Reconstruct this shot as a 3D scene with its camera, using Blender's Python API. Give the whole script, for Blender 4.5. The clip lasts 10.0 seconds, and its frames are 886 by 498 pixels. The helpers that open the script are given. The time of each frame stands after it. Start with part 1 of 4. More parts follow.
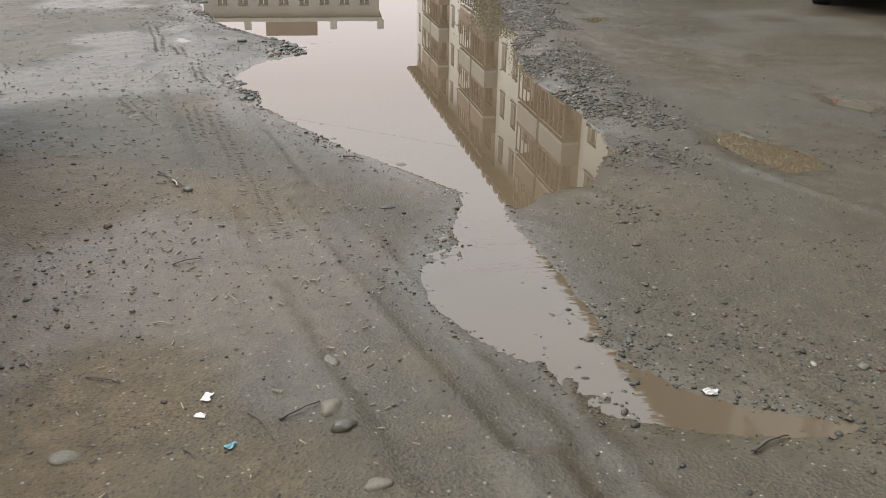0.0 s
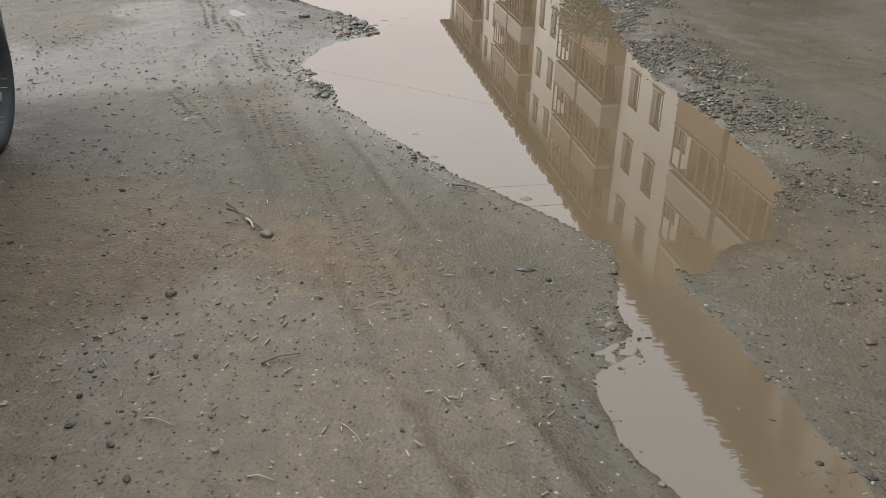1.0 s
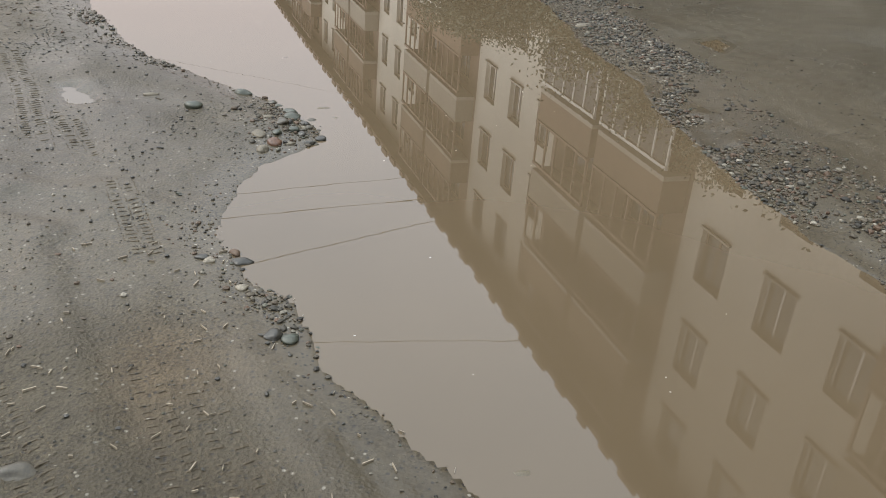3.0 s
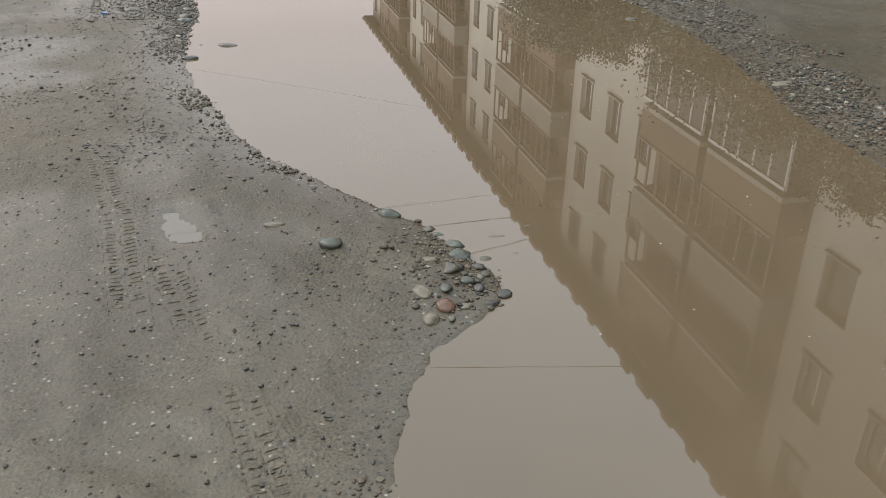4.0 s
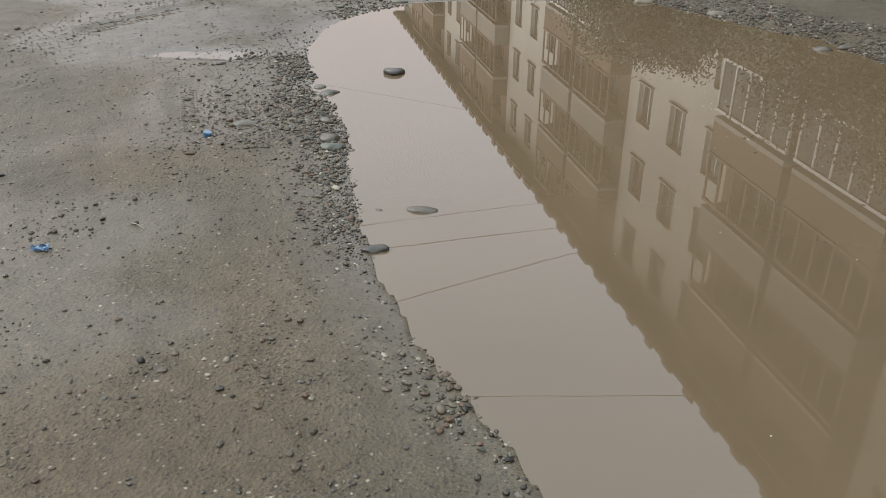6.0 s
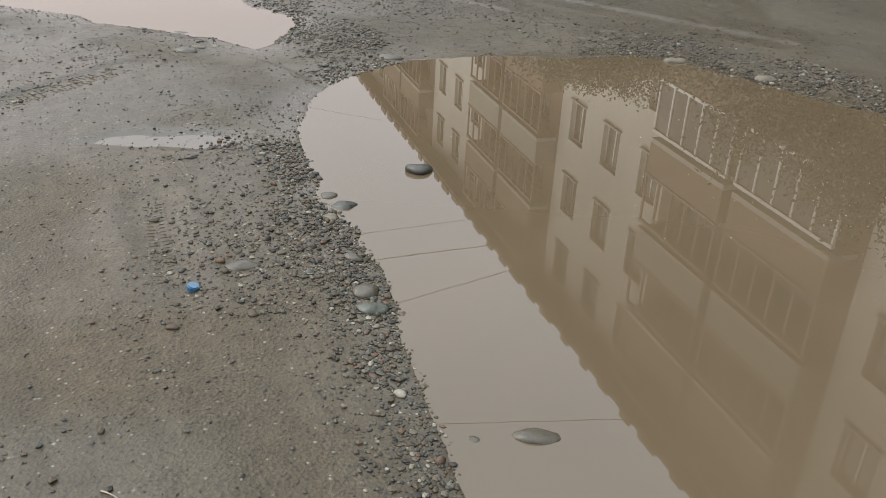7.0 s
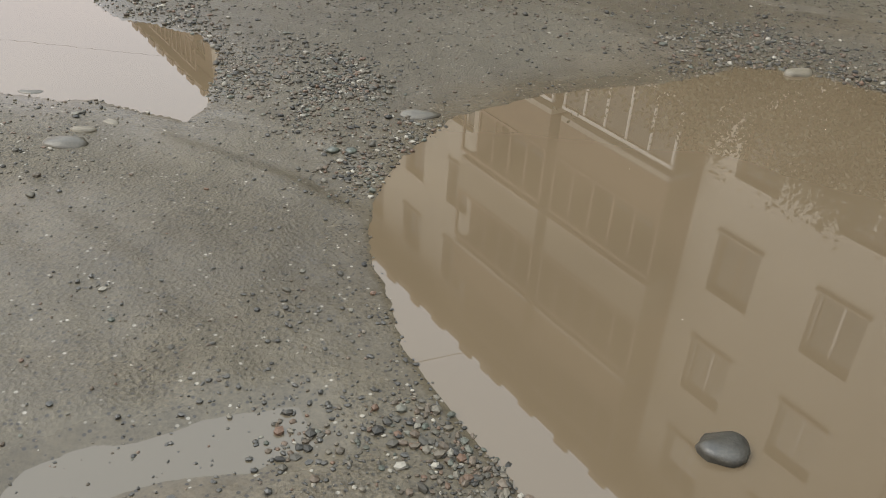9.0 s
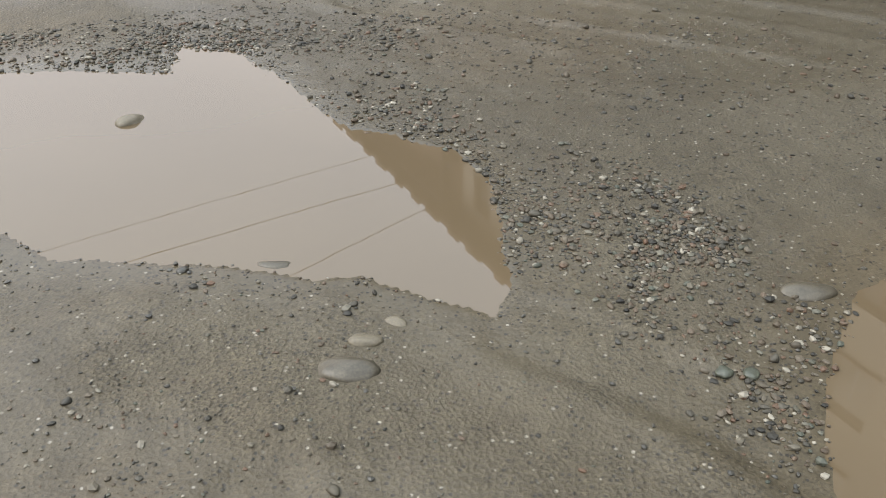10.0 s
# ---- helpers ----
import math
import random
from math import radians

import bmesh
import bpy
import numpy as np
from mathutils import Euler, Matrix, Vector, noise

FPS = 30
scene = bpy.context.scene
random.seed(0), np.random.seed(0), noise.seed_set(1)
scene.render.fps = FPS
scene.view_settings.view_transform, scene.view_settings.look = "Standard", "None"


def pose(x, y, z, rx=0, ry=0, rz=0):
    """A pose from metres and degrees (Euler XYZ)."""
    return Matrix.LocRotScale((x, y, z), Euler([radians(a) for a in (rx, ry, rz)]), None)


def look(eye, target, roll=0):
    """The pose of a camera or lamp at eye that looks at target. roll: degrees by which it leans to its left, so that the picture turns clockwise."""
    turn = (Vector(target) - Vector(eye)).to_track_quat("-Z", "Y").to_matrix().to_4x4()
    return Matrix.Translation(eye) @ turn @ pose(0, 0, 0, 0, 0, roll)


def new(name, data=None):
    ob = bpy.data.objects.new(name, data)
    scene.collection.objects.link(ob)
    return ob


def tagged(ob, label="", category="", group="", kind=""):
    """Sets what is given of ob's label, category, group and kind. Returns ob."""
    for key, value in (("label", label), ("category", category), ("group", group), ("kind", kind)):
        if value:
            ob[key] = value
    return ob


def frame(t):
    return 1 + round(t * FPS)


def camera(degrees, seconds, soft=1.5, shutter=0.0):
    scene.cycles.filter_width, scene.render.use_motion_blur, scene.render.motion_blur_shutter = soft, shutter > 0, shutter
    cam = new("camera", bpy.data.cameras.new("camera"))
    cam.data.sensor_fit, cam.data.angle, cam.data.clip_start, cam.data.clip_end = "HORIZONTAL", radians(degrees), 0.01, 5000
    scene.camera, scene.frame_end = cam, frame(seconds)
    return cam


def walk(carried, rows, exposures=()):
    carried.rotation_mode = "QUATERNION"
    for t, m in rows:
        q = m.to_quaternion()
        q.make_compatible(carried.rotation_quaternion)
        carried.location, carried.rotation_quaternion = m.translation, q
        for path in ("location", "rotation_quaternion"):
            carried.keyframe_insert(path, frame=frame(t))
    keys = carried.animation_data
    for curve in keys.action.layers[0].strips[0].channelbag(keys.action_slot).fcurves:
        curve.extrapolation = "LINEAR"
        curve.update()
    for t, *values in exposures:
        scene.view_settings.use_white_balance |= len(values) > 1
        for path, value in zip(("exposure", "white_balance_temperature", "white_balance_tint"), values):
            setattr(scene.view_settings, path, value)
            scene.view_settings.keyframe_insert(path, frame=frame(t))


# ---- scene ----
cam = camera(52.8, 10.0, soft=0.7)
PATH = [
    (0, (0.302, 1.639, 1.289), (0.543, 3.462, 0.504), 0.82),
    (0.5, (0.151, 2.107, 1.283), (0.350, 3.937, 0.499), 2.08),
    (1, (0.000, 2.586, 1.309), (0.186, 4.372, 0.428), 1.72),
    (1.5, (-0.081, 3.187, 1.287), (0.102, 4.966, 0.392), 1.70),
    (2, (-0.179, 3.830, 1.272), (0.183, 5.577, 0.368), 3.91),
    (2.2, (-0.208, 4.092, 1.251), (0.195, 5.835, 0.356), 3.97),
    (3.3, (-0.408, 5.399, 1.277), (0.147, 7.093, 0.368), 4.93),
    (3.5, (-0.396, 5.613, 1.295), (0.010, 7.348, 0.386), 2.48),
    (4, (-0.495, 6.241, 1.287), (-0.144, 7.993, 0.388), 1.42),
    (4.5, (-0.606, 6.852, 1.287), (-0.251, 8.610, 0.404), 1.32),
    (5, (-0.796, 7.459, 1.282), (-0.538, 9.229, 0.385), 0.21),
    (5.2, (-0.870, 7.690, 1.332), (-0.616, 9.447, 0.411), -0.39),
    (6.3, (-1.257, 9.034, 1.316), (-0.924, 10.779, 0.396), 1.72),
    (6.5, (-1.327, 9.263, 1.342), (-0.975, 11.004, 0.422), 2.05),
    (7, (-1.437, 9.917, 1.344), (-0.952, 11.635, 0.442), 3.23),
    (7.5, (-1.572, 10.534, 1.332), (-0.782, 12.141, 0.440), 6.02),
    (8, (-1.670, 11.126, 1.278), (-0.808, 12.645, 0.303), 3.68),
    (8.5, (-1.780, 11.732, 1.257), (-0.901, 13.206, 0.229), 3.82),
    (9, (-1.835, 12.351, 1.228), (-0.935, 13.801, 0.185), 4.31),
    (9.5, (-1.899, 12.934, 1.245), (-1.169, 14.462, 0.181), 0.95),
    (10, (-1.991, 13.619, 1.271), (-1.274, 15.143, 0.192), 0.35),
]
walk(cam, [(t, look(eye, target, roll)) for t, eye, target, roll in PATH], [(0, 1.31), (2.2, 1.32), (4, 1.20), (6.5, 1.22), (8, 1.38), (9, 1.52), (10, 1.58)])

# ---- world and light: an overcast afternoon ----
world = bpy.data.worlds.new("overcast_sky")
scene.world = world
world.use_nodes = True
wn, wl = world.node_tree.nodes, world.node_tree.links
sky = wn.new("ShaderNodeTexSky")
sky.sky_type = 'NISHITA'
sky.sun_disc = False
sky.sun_elevation, sky.sun_rotation = radians(50), radians(-70)
sky.air_density, sky.dust_density, sky.ozone_density = 1.0, 8.0, 1.0
pale = wn.new("ShaderNodeHueSaturation")
pale.inputs["Saturation"].default_value = 0.75
tint = wn.new("ShaderNodeMixRGB")
tint.blend_type = 'MULTIPLY'
tint.inputs[0].default_value = 1.0
tint.inputs[2].default_value = (1.0, 0.985, 0.985, 1)
wl.new(sky.outputs[0], pale.inputs["Color"])
wl.new(pale.outputs[0], tint.inputs[1])
cloud = wn.new("ShaderNodeMixRGB")
cloud.inputs[0].default_value = 0.68
cloud.inputs[2].default_value = (6.45, 6.43, 6.62, 1)
wl.new(tint.outputs[0], cloud.inputs[1])
# an overcast sky grows brighter and cooler from the horizon towards the zenith
way = wn.new("ShaderNodeTexCoord")
axes = wn.new("ShaderNodeSeparateXYZ")
rise = wn.new("ShaderNodeValToRGB")
rise.color_ramp.elements[0].position, rise.color_ramp.elements[0].color = 0.22, (0.80, 0.725, 0.71, 1)
rise.color_ramp.elements[1].position, rise.color_ramp.elements[1].color = 0.80, (2.05, 2.30, 2.42, 1)
layer = wn.new("ShaderNodeMixRGB")
layer.blend_type = 'MULTIPLY'
layer.inputs[0].default_value = 1.0
wl.new(way.outputs["Generated"], axes.inputs[0])
wl.new(axes.outputs[2], rise.inputs[0])
wl.new(cloud.outputs[0], layer.inputs[1])
wl.new(rise.outputs[0], layer.inputs[2])
wl.new(layer.outputs[0], wn["Background"].inputs["Color"])
wn["Background"].inputs["Strength"].default_value = 0.15
sun_data = bpy.data.lights.new("sun", 'SUN')
sun_data.energy, sun_data.angle, sun_data.color = 0.5, radians(30), (1.0, 0.97, 0.93)
sun = new("sun", sun_data)
sun.matrix_world = look((-28, 10, 36), (0, 0, 0))


# ---- materials ----
def material(name, roughness=0.8, spec=0.5, metal=0.0, ior=1.45):
    m = bpy.data.materials.new(name)
    m.use_nodes = True
    b = m.node_tree.nodes["Principled BSDF"]
    b.inputs["Roughness"].default_value = roughness
    b.inputs["Specular IOR Level"].default_value = spec
    b.inputs["Metallic"].default_value = metal
    b.inputs["IOR"].default_value = ior
    return m, m.node_tree.nodes, m.node_tree.links, b


def node(n, kind, **values):
    k = n.new(kind)
    for key, v in values.items():
        k.inputs[key.replace("_", " ")].default_value = v
    return k


def ramp(n, *stops):
    r = n.new("ShaderNodeValToRGB")
    e = r.color_ramp.elements
    while len(e) < len(stops):
        e.new(0.5)
    for k, (at, c) in zip(e, stops):
        k.position, k.color = at, (*c, 1) if len(c) == 3 else c
    return r


def mix(n, l, a, b, fac, how='MIX'):
    m = n.new("ShaderNodeMixRGB")
    m.blend_type = how
    for slot, v in ((0, fac), (1, a), (2, b)):
        if isinstance(v, (int, float)):
            m.inputs[slot].default_value = v
        elif isinstance(v, tuple):
            m.inputs[slot].default_value = (*v, 1)
        else:
            l.new(v, m.inputs[slot])
    return m.outputs[0]


def plain(name, colour, roughness=0.6, spread=0.15, scale=8.0, metal=0.0, bump=0.15, spec=0.5):
    """A painted or natural surface with two scales of variation and fine relief."""
    m, n, l, b = material(name, roughness, spec, metal)
    co = n.new("ShaderNodeTexCoord").outputs["Object"]
    big = node(n, "ShaderNodeTexNoise", Scale=scale * 0.2, Detail=4.0)
    fine = node(n, "ShaderNodeTexNoise", Scale=scale * 4, Detail=6.0)
    l.new(co, big.inputs["Vector"]), l.new(co, fine.inputs["Vector"])
    lo = tuple(c * (1 - spread) for c in colour)
    hi = tuple(min(1, c * (1 + spread)) for c in colour)
    c1 = ramp(n, (0.3, lo), (0.7, hi))
    l.new(big.outputs[0], c1.inputs[0])
    c2 = ramp(n, (0.3, (1 - spread,) * 3), (0.7, (1, 1, 1)))
    l.new(fine.outputs[0], c2.inputs[0])
    l.new(mix(n, l, c1.outputs[0], c2.outputs[0], 1.0, 'MULTIPLY'), b.inputs["Base Color"])
    bp = node(n, "ShaderNodeBump", Strength=bump, Distance=0.01)
    l.new(fine.outputs[0], bp.inputs["Height"]), l.new(bp.outputs[0], b.inputs["Normal"])
    return m


def mud_material():
    m, n, l, b = material("wet_mud", 0.6, 0.18)
    co = n.new("ShaderNodeTexCoord").outputs["Object"]
    wet = n.new("ShaderNodeAttribute")
    wet.attribute_name = "wet"
    earth = n.new("ShaderNodeAttribute")
    earth.attribute_name = "earth"
    big = node(n, "ShaderNodeTexNoise", Scale=0.9, Detail=5.0, Roughness=0.6)
    mid = node(n, "ShaderNodeTexNoise", Scale=11.0, Detail=7.0, Roughness=0.7)
    fine = node(n, "ShaderNodeTexNoise", Scale=75.0, Detail=5.0, Roughness=0.75)
    grit = node(n, "ShaderNodeTexVoronoi", Scale=95.0)
    for t in (big, mid, fine, grit):
        l.new(co, t.inputs["Vector"])
    grey = ramp(n, (0.30, (0.0295, 0.0240, 0.0155)), (0.5, (0.0380, 0.0315, 0.0208)), (0.72, (0.0465, 0.0392, 0.0265)))
    l.new(big.outputs[0], grey.inputs[0])
    brown = ramp(n, (0.3, (0.046, 0.0315, 0.0165)), (0.7, (0.067, 0.0475, 0.027)))
    l.new(mid.outputs[0], brown.inputs[0])
    base = mix(n, l, grey.outputs[0], brown.outputs[0], earth.outputs["Fac"])
    speck = ramp(n, (0.30, (0.74, 0.73, 0.72)), (0.48, (0.98, 0.98, 0.98)), (0.70, (1.16, 1.15, 1.13)))
    l.new(fine.outputs[0], speck.inputs[0])
    base = mix(n, l, base, speck.outputs[0], 1.0, 'MULTIPLY')
    split = n.new("ShaderNodeSeparateColor")
    l.new(grit.outputs["Color"], split.inputs[0])
    core = ramp(n, (0.32, (1, 1, 1)), (0.46, (0, 0, 0)))
    l.new(grit.outputs["Distance"], core.inputs[0])
    dark = ramp(n, (0.82, (0, 0, 0)), (0.86, (1, 1, 1)))
    l.new(split.outputs[0], dark.inputs[0])
    light = ramp(n, (0.965, (0, 0, 0)), (0.985, (1, 1, 1)))
    l.new(split.outputs[1], light.inputs[0])
    base = mix(n, l, base, (0.018, 0.016, 0.013), mix(n, l, core.outputs[0], dark.outputs[0], 1.0, 'MULTIPLY'))
    base = mix(n, l, base, (0.13, 0.12, 0.10), mix(n, l, core.outputs[0], light.outputs[0], 1.0, 'MULTIPLY'))
    dust = node(n, "ShaderNodeTexVoronoi", Scale=210.0)
    l.new(co, dust.inputs["Vector"])
    apart = n.new("ShaderNodeSeparateColor")
    l.new(dust.outputs["Color"], apart.inputs[0])
    tone = ramp(n, (0.12, (0.55, 0.54, 0.52)), (0.3, (0.98, 0.98, 0.97)), (0.8, (1.02, 1.02, 1.02)), (0.95, (1.40, 1.38, 1.34)))
    l.new(apart.outputs[0], tone.inputs[0])
    where = node(n, "ShaderNodeTexNoise", Scale=2.6, Detail=4.0)
    l.new(co, where.inputs["Vector"])
    patchy = ramp(n, (0.40, (0.12,) * 3), (0.62, (0.95,) * 3))
    l.new(where.outputs[0], patchy.inputs[0])
    base = mix(n, l, base, tone.outputs[0], patchy.outputs[0], 'MULTIPLY')
    streak = ramp(n, (0.32, (0.82, 0.81, 0.79)), (0.68, (1.08, 1.08, 1.08)))
    l.new(mid.outputs[0], streak.inputs[0])
    base = mix(n, l, base, streak.outputs[0], 1.0, 'MULTIPLY')
    soaked = mix(n, l, base, (0.9, 0.89, 0.88), 1.0, 'MULTIPLY')
    base = mix(n, l, base, soaked, wet.outputs["Fac"])
    l.new(base, b.inputs["Base Color"])
    r = ramp(n, (0.0, (0.62,) * 3), (1.0, (0.17,) * 3))
    l.new(wet.outputs["Fac"], r.inputs[0])
    rv = mix(n, l, r.outputs[0], mid.outputs[0], 0.15)
    l.new(rv, b.inputs["Roughness"])
    b1 = node(n, "ShaderNodeBump", Strength=0.6, Distance=0.016)
    b2 = node(n, "ShaderNodeBump", Strength=0.35, Distance=0.010)
    b3 = node(n, "ShaderNodeBump", Strength=0.5, Distance=0.005)
    l.new(mid.outputs[0], b1.inputs["Height"])
    for k, most in ((b1, 0.6), (b2, 0.6), (b3, 0.6)):
        calm = ramp(n, (0.2, (most,) * 3), (1.0, (most * 0.10,) * 3))
        l.new(wet.outputs["Fac"], calm.inputs[0]), l.new(calm.outputs[0], k.inputs["Strength"])
    l.new(fine.outputs[0], b2.inputs["Height"])
    l.new(grit.outputs[0], b3.inputs["Height"])
    l.new(b1.outputs[0], b2.inputs["Normal"]), l.new(b2.outputs[0], b3.inputs["Normal"])
    l.new(b3.outputs[0], b.inputs["Normal"])
    return m


def water_material(name, colour, ripple, size=9.0):
    m, n, l, b = material(name, 0.0, 0.5, 0.0, 1.33)
    co = n.new("ShaderNodeTexCoord").outputs["Object"]
    cloud = node(n, "ShaderNodeTexNoise", Scale=1.1, Detail=4.0)
    l.new(co, cloud.inputs["Vector"])
    c = ramp(n, (0.3, tuple(v * 0.93 for v in colour)), (0.7, tuple(v * 1.07 for v in colour)))
    l.new(cloud.outputs[0], c.inputs[0]), l.new(c.outputs[0], b.inputs["Base Color"])
    wave = node(n, "ShaderNodeTexNoise", Scale=size, Detail=2.0)
    stretch = n.new("ShaderNodeMapping")
    stretch.inputs["Scale"].default_value = (0.6, 1.6, 1)
    l.new(co, stretch.inputs["Vector"]), l.new(stretch.outputs[0], wave.inputs["Vector"])
    bp = node(n, "ShaderNodeBump", Strength=ripple, Distance=0.01)
    l.new(wave.outputs[0], bp.inputs["Height"]), l.new(bp.outputs[0], b.inputs["Normal"])
    return m


def gravel_material():
    m, n, l, b = material("wet_gravel", 0.6, 0.22)
    geo = n.new("ShaderNodeNewGeometry")
    c = ramp(n, (0.0, (0.009, 0.008, 0.006)), (0.18, (0.017, 0.015, 0.011)), (0.36, (0.037, 0.032, 0.023)), (0.50, (0.032, 0.022, 0.013)),
             (0.64, (0.054, 0.047, 0.034)), (0.78, (0.046, 0.026, 0.015)), (0.88, (0.027, 0.030, 0.022)), (0.94, (0.075, 0.066, 0.050)), (0.985, (0.12, 0.108, 0.085)))
    l.new(geo.outputs["Random Per Island"], c.inputs[0])
    co = n.new("ShaderNodeTexCoord").outputs["Object"]
    fine = node(n, "ShaderNodeTexNoise", Scale=110.0, Detail=4.0)
    l.new(co, fine.inputs["Vector"])
    v = ramp(n, (0.3, (0.75,) * 3), (0.7, (1.1,) * 3))
    l.new(fine.outputs[0], v.inputs[0])
    l.new(mix(n, l, c.outputs[0], v.outputs[0], 1.0, 'MULTIPLY'), b.inputs["Base Color"])
    return m


def stone_material(name, dark, light, roughness=0.42):
    m, n, l, b = material(name, roughness, 0.28)
    co = n.new("ShaderNodeTexCoord").outputs["Object"]
    vein = node(n, "ShaderNodeTexNoise", Scale=22.0, Detail=6.0, Roughness=0.6)
    spot = node(n, "ShaderNodeTexNoise", Scale=180.0, Detail=3.0)
    l.new(co, vein.inputs["Vector"]), l.new(co, spot.inputs["Vector"])
    c = ramp(n, (0.3, tuple(v * k for v, k in zip(dark, (0.52, 0.48, 0.40)))), (0.7, tuple(v * k for v, k in zip(light, (0.52, 0.48, 0.40)))))
    l.new(vein.outputs[0], c.inputs[0])
    s = ramp(n, (0.35, (0.8,) * 3), (0.65, (1.12,) * 3))
    l.new(spot.outputs[0], s.inputs[0])
    l.new(mix(n, l, c.outputs[0], s.outputs[0], 1.0, 'MULTIPLY'), b.inputs["Base Color"])
    bp = node(n, "ShaderNodeBump", Strength=0.2, Distance=0.003)
    l.new(spot.outputs[0], bp.inputs["Height"]), l.new(bp.outputs[0], b.inputs["Normal"])
    return m


MUD = mud_material()
WATER = water_material("muddy_water", (0.0488, 0.0357, 0.0212), 0.0025)
RILL = water_material("rippled_muddy_water", (0.047, 0.035, 0.0222), 0.022, 22.0)
FILM = water_material("thin_water_film", (0.042, 0.034, 0.0225), 0.004)
GRAVEL = gravel_material()
STONE = {
    "green": stone_material("green_grey_stone", (0.0352, 0.0416, 0.0352), (0.0736, 0.0832, 0.07168)),
    "dark": stone_material("dark_wet_stone", (0.0216, 0.0216, 0.02016), (0.054, 0.05184, 0.0468)),
    "grey": stone_material("grey_stone", (0.04624, 0.04265, 0.03447), (0.08323, 0.07486, 0.06071)),
    "tan": stone_material("muddy_tan_stone", (0.098, 0.088, 0.070), (0.135, 0.122, 0.10), 0.55),
    "red": stone_material("red_brown_stone", (0.068, 0.036, 0.024), (0.128, 0.072, 0.0496)),
    "pale": stone_material("pale_quartz_stone", (0.1632, 0.1488, 0.1296), (0.2304, 0.216, 0.192), 0.45),
}
TWIG = plain("damp_twig_bark", (0.034, 0.025, 0.018), 0.7, 0.3, 30)
STRAW = plain("dry_straw", (0.17, 0.14, 0.10), 0.7, 0.25, 30)
PAPER = plain("soiled_white_paper", (0.30, 0.28, 0.25), 0.7, 0.12, 20)
BLUE = plain("blue_plastic", (0.02, 0.055, 0.10), 0.35, 0.15, 20)
CYAN = plain("pale_blue_plastic", (0.06, 0.15, 0.18), 0.4, 0.2, 30)
PLASTER = plain("pale_grey_plaster", (0.43, 0.405, 0.36), 0.85, 0.10, 1.5)
BRICK = plain("brown_brick_cladding", (0.15, 0.10, 0.07), 0.85, 0.2, 2.0)
DULL = plain("dull_painted_panel", (0.22, 0.20, 0.17), 0.85, 0.12, 1.5)
CONCRETE = plain("weathered_concrete", (0.30, 0.28, 0.25), 0.9, 0.15, 2.0)
EAVE = plain("brown_sheet_roof", (0.13, 0.085, 0.062), 0.6, 0.2, 2.0)
FRAME = plain("white_window_frame", (0.52, 0.51, 0.485), 0.5, 0.06, 4.0)
WOODF = plain("brown_window_frame", (0.16, 0.10, 0.07), 0.6, 0.2, 4.0)
GREYWALL = plain("grey_rendered_wall", (0.28, 0.26, 0.23), 0.9, 0.15, 1.0)
BARK = plain("tree_bark", (0.10, 0.08, 0.06), 0.9, 0.3, 10, bump=0.6)
LEAF = plain("dull_green_leaves", (0.055, 0.062, 0.030), 0.6, 0.35, 3)
GLASS = plain("window_glass", (0.16, 0.17, 0.175), 0.03, 0.1, 1.0, bump=0.0)
GLASS.node_tree.nodes["Principled BSDF"].inputs["Transmission Weight"].default_value = 0.8
TYRE = plain("dusty_tyre_rubber", (0.022, 0.023, 0.022), 0.8, 0.35, 12, bump=0.3)
ALLOY = plain("silver_alloy", (0.55, 0.57, 0.57), 0.35, 0.1, 10, metal=0.7, bump=0.02)
DARKPL = plain("black_bumper_plastic", (0.025, 0.025, 0.026), 0.55, 0.2, 10)
SILVERP = plain("silver_car_paint", (0.36, 0.37, 0.38), 0.3, 0.06, 3, metal=0.4, bump=0.02)
DARKP = plain("dark_green_car_paint", (0.030, 0.036, 0.034), 0.3, 0.1, 3, bump=0.02)
LAMPR = plain("red_lamp_lens", (0.30, 0.02, 0.02), 0.2, 0.1, 10, bump=0.0)
LAMPW = plain("clear_lamp_lens", (0.65, 0.66, 0.66), 0.15, 0.1, 10, bump=0.0)
CABLE = plain("black_cable_sheath", (0.03, 0.03, 0.03), 0.6, 0.2, 5)


# ---- mesh helpers ----
def link_mesh(name, bm, mat, smooth=False):
    me = bpy.data.meshes.new(name)
    bm.to_mesh(me)
    bm.free()
    for mt in (mat if isinstance(mat, (list, tuple)) else (mat,)):
        me.materials.append(mt)
    if smooth:
        me.polygons.foreach_set("use_smooth", [True] * len(me.polygons))
    return new(name, me)


def part(name, bm, mat, parent, label="", smooth=False):
    ob = link_mesh(name, bm, mat, smooth)
    ob.parent = parent
    return tagged(ob, label)


def from_arrays(name, verts, faces, mat, smooth=False):
    """A triangle mesh from numpy arrays."""
    me = bpy.data.meshes.new(name)
    me.vertices.add(len(verts))
    me.vertices.foreach_set("co", np.ascontiguousarray(verts, dtype=np.float32).ravel())
    k = faces.shape[1]
    me.loops.add(faces.size)
    me.polygons.add(len(faces))
    me.loops.foreach_set("vertex_index", faces.astype(np.int32).ravel())
    me.polygons.foreach_set("loop_start", np.arange(0, faces.size, k, dtype=np.int32))
    me.polygons.foreach_set("use_smooth", np.full(len(faces), smooth))
    me.update(calc_edges=True)
    me.materials.append(mat)
    return me


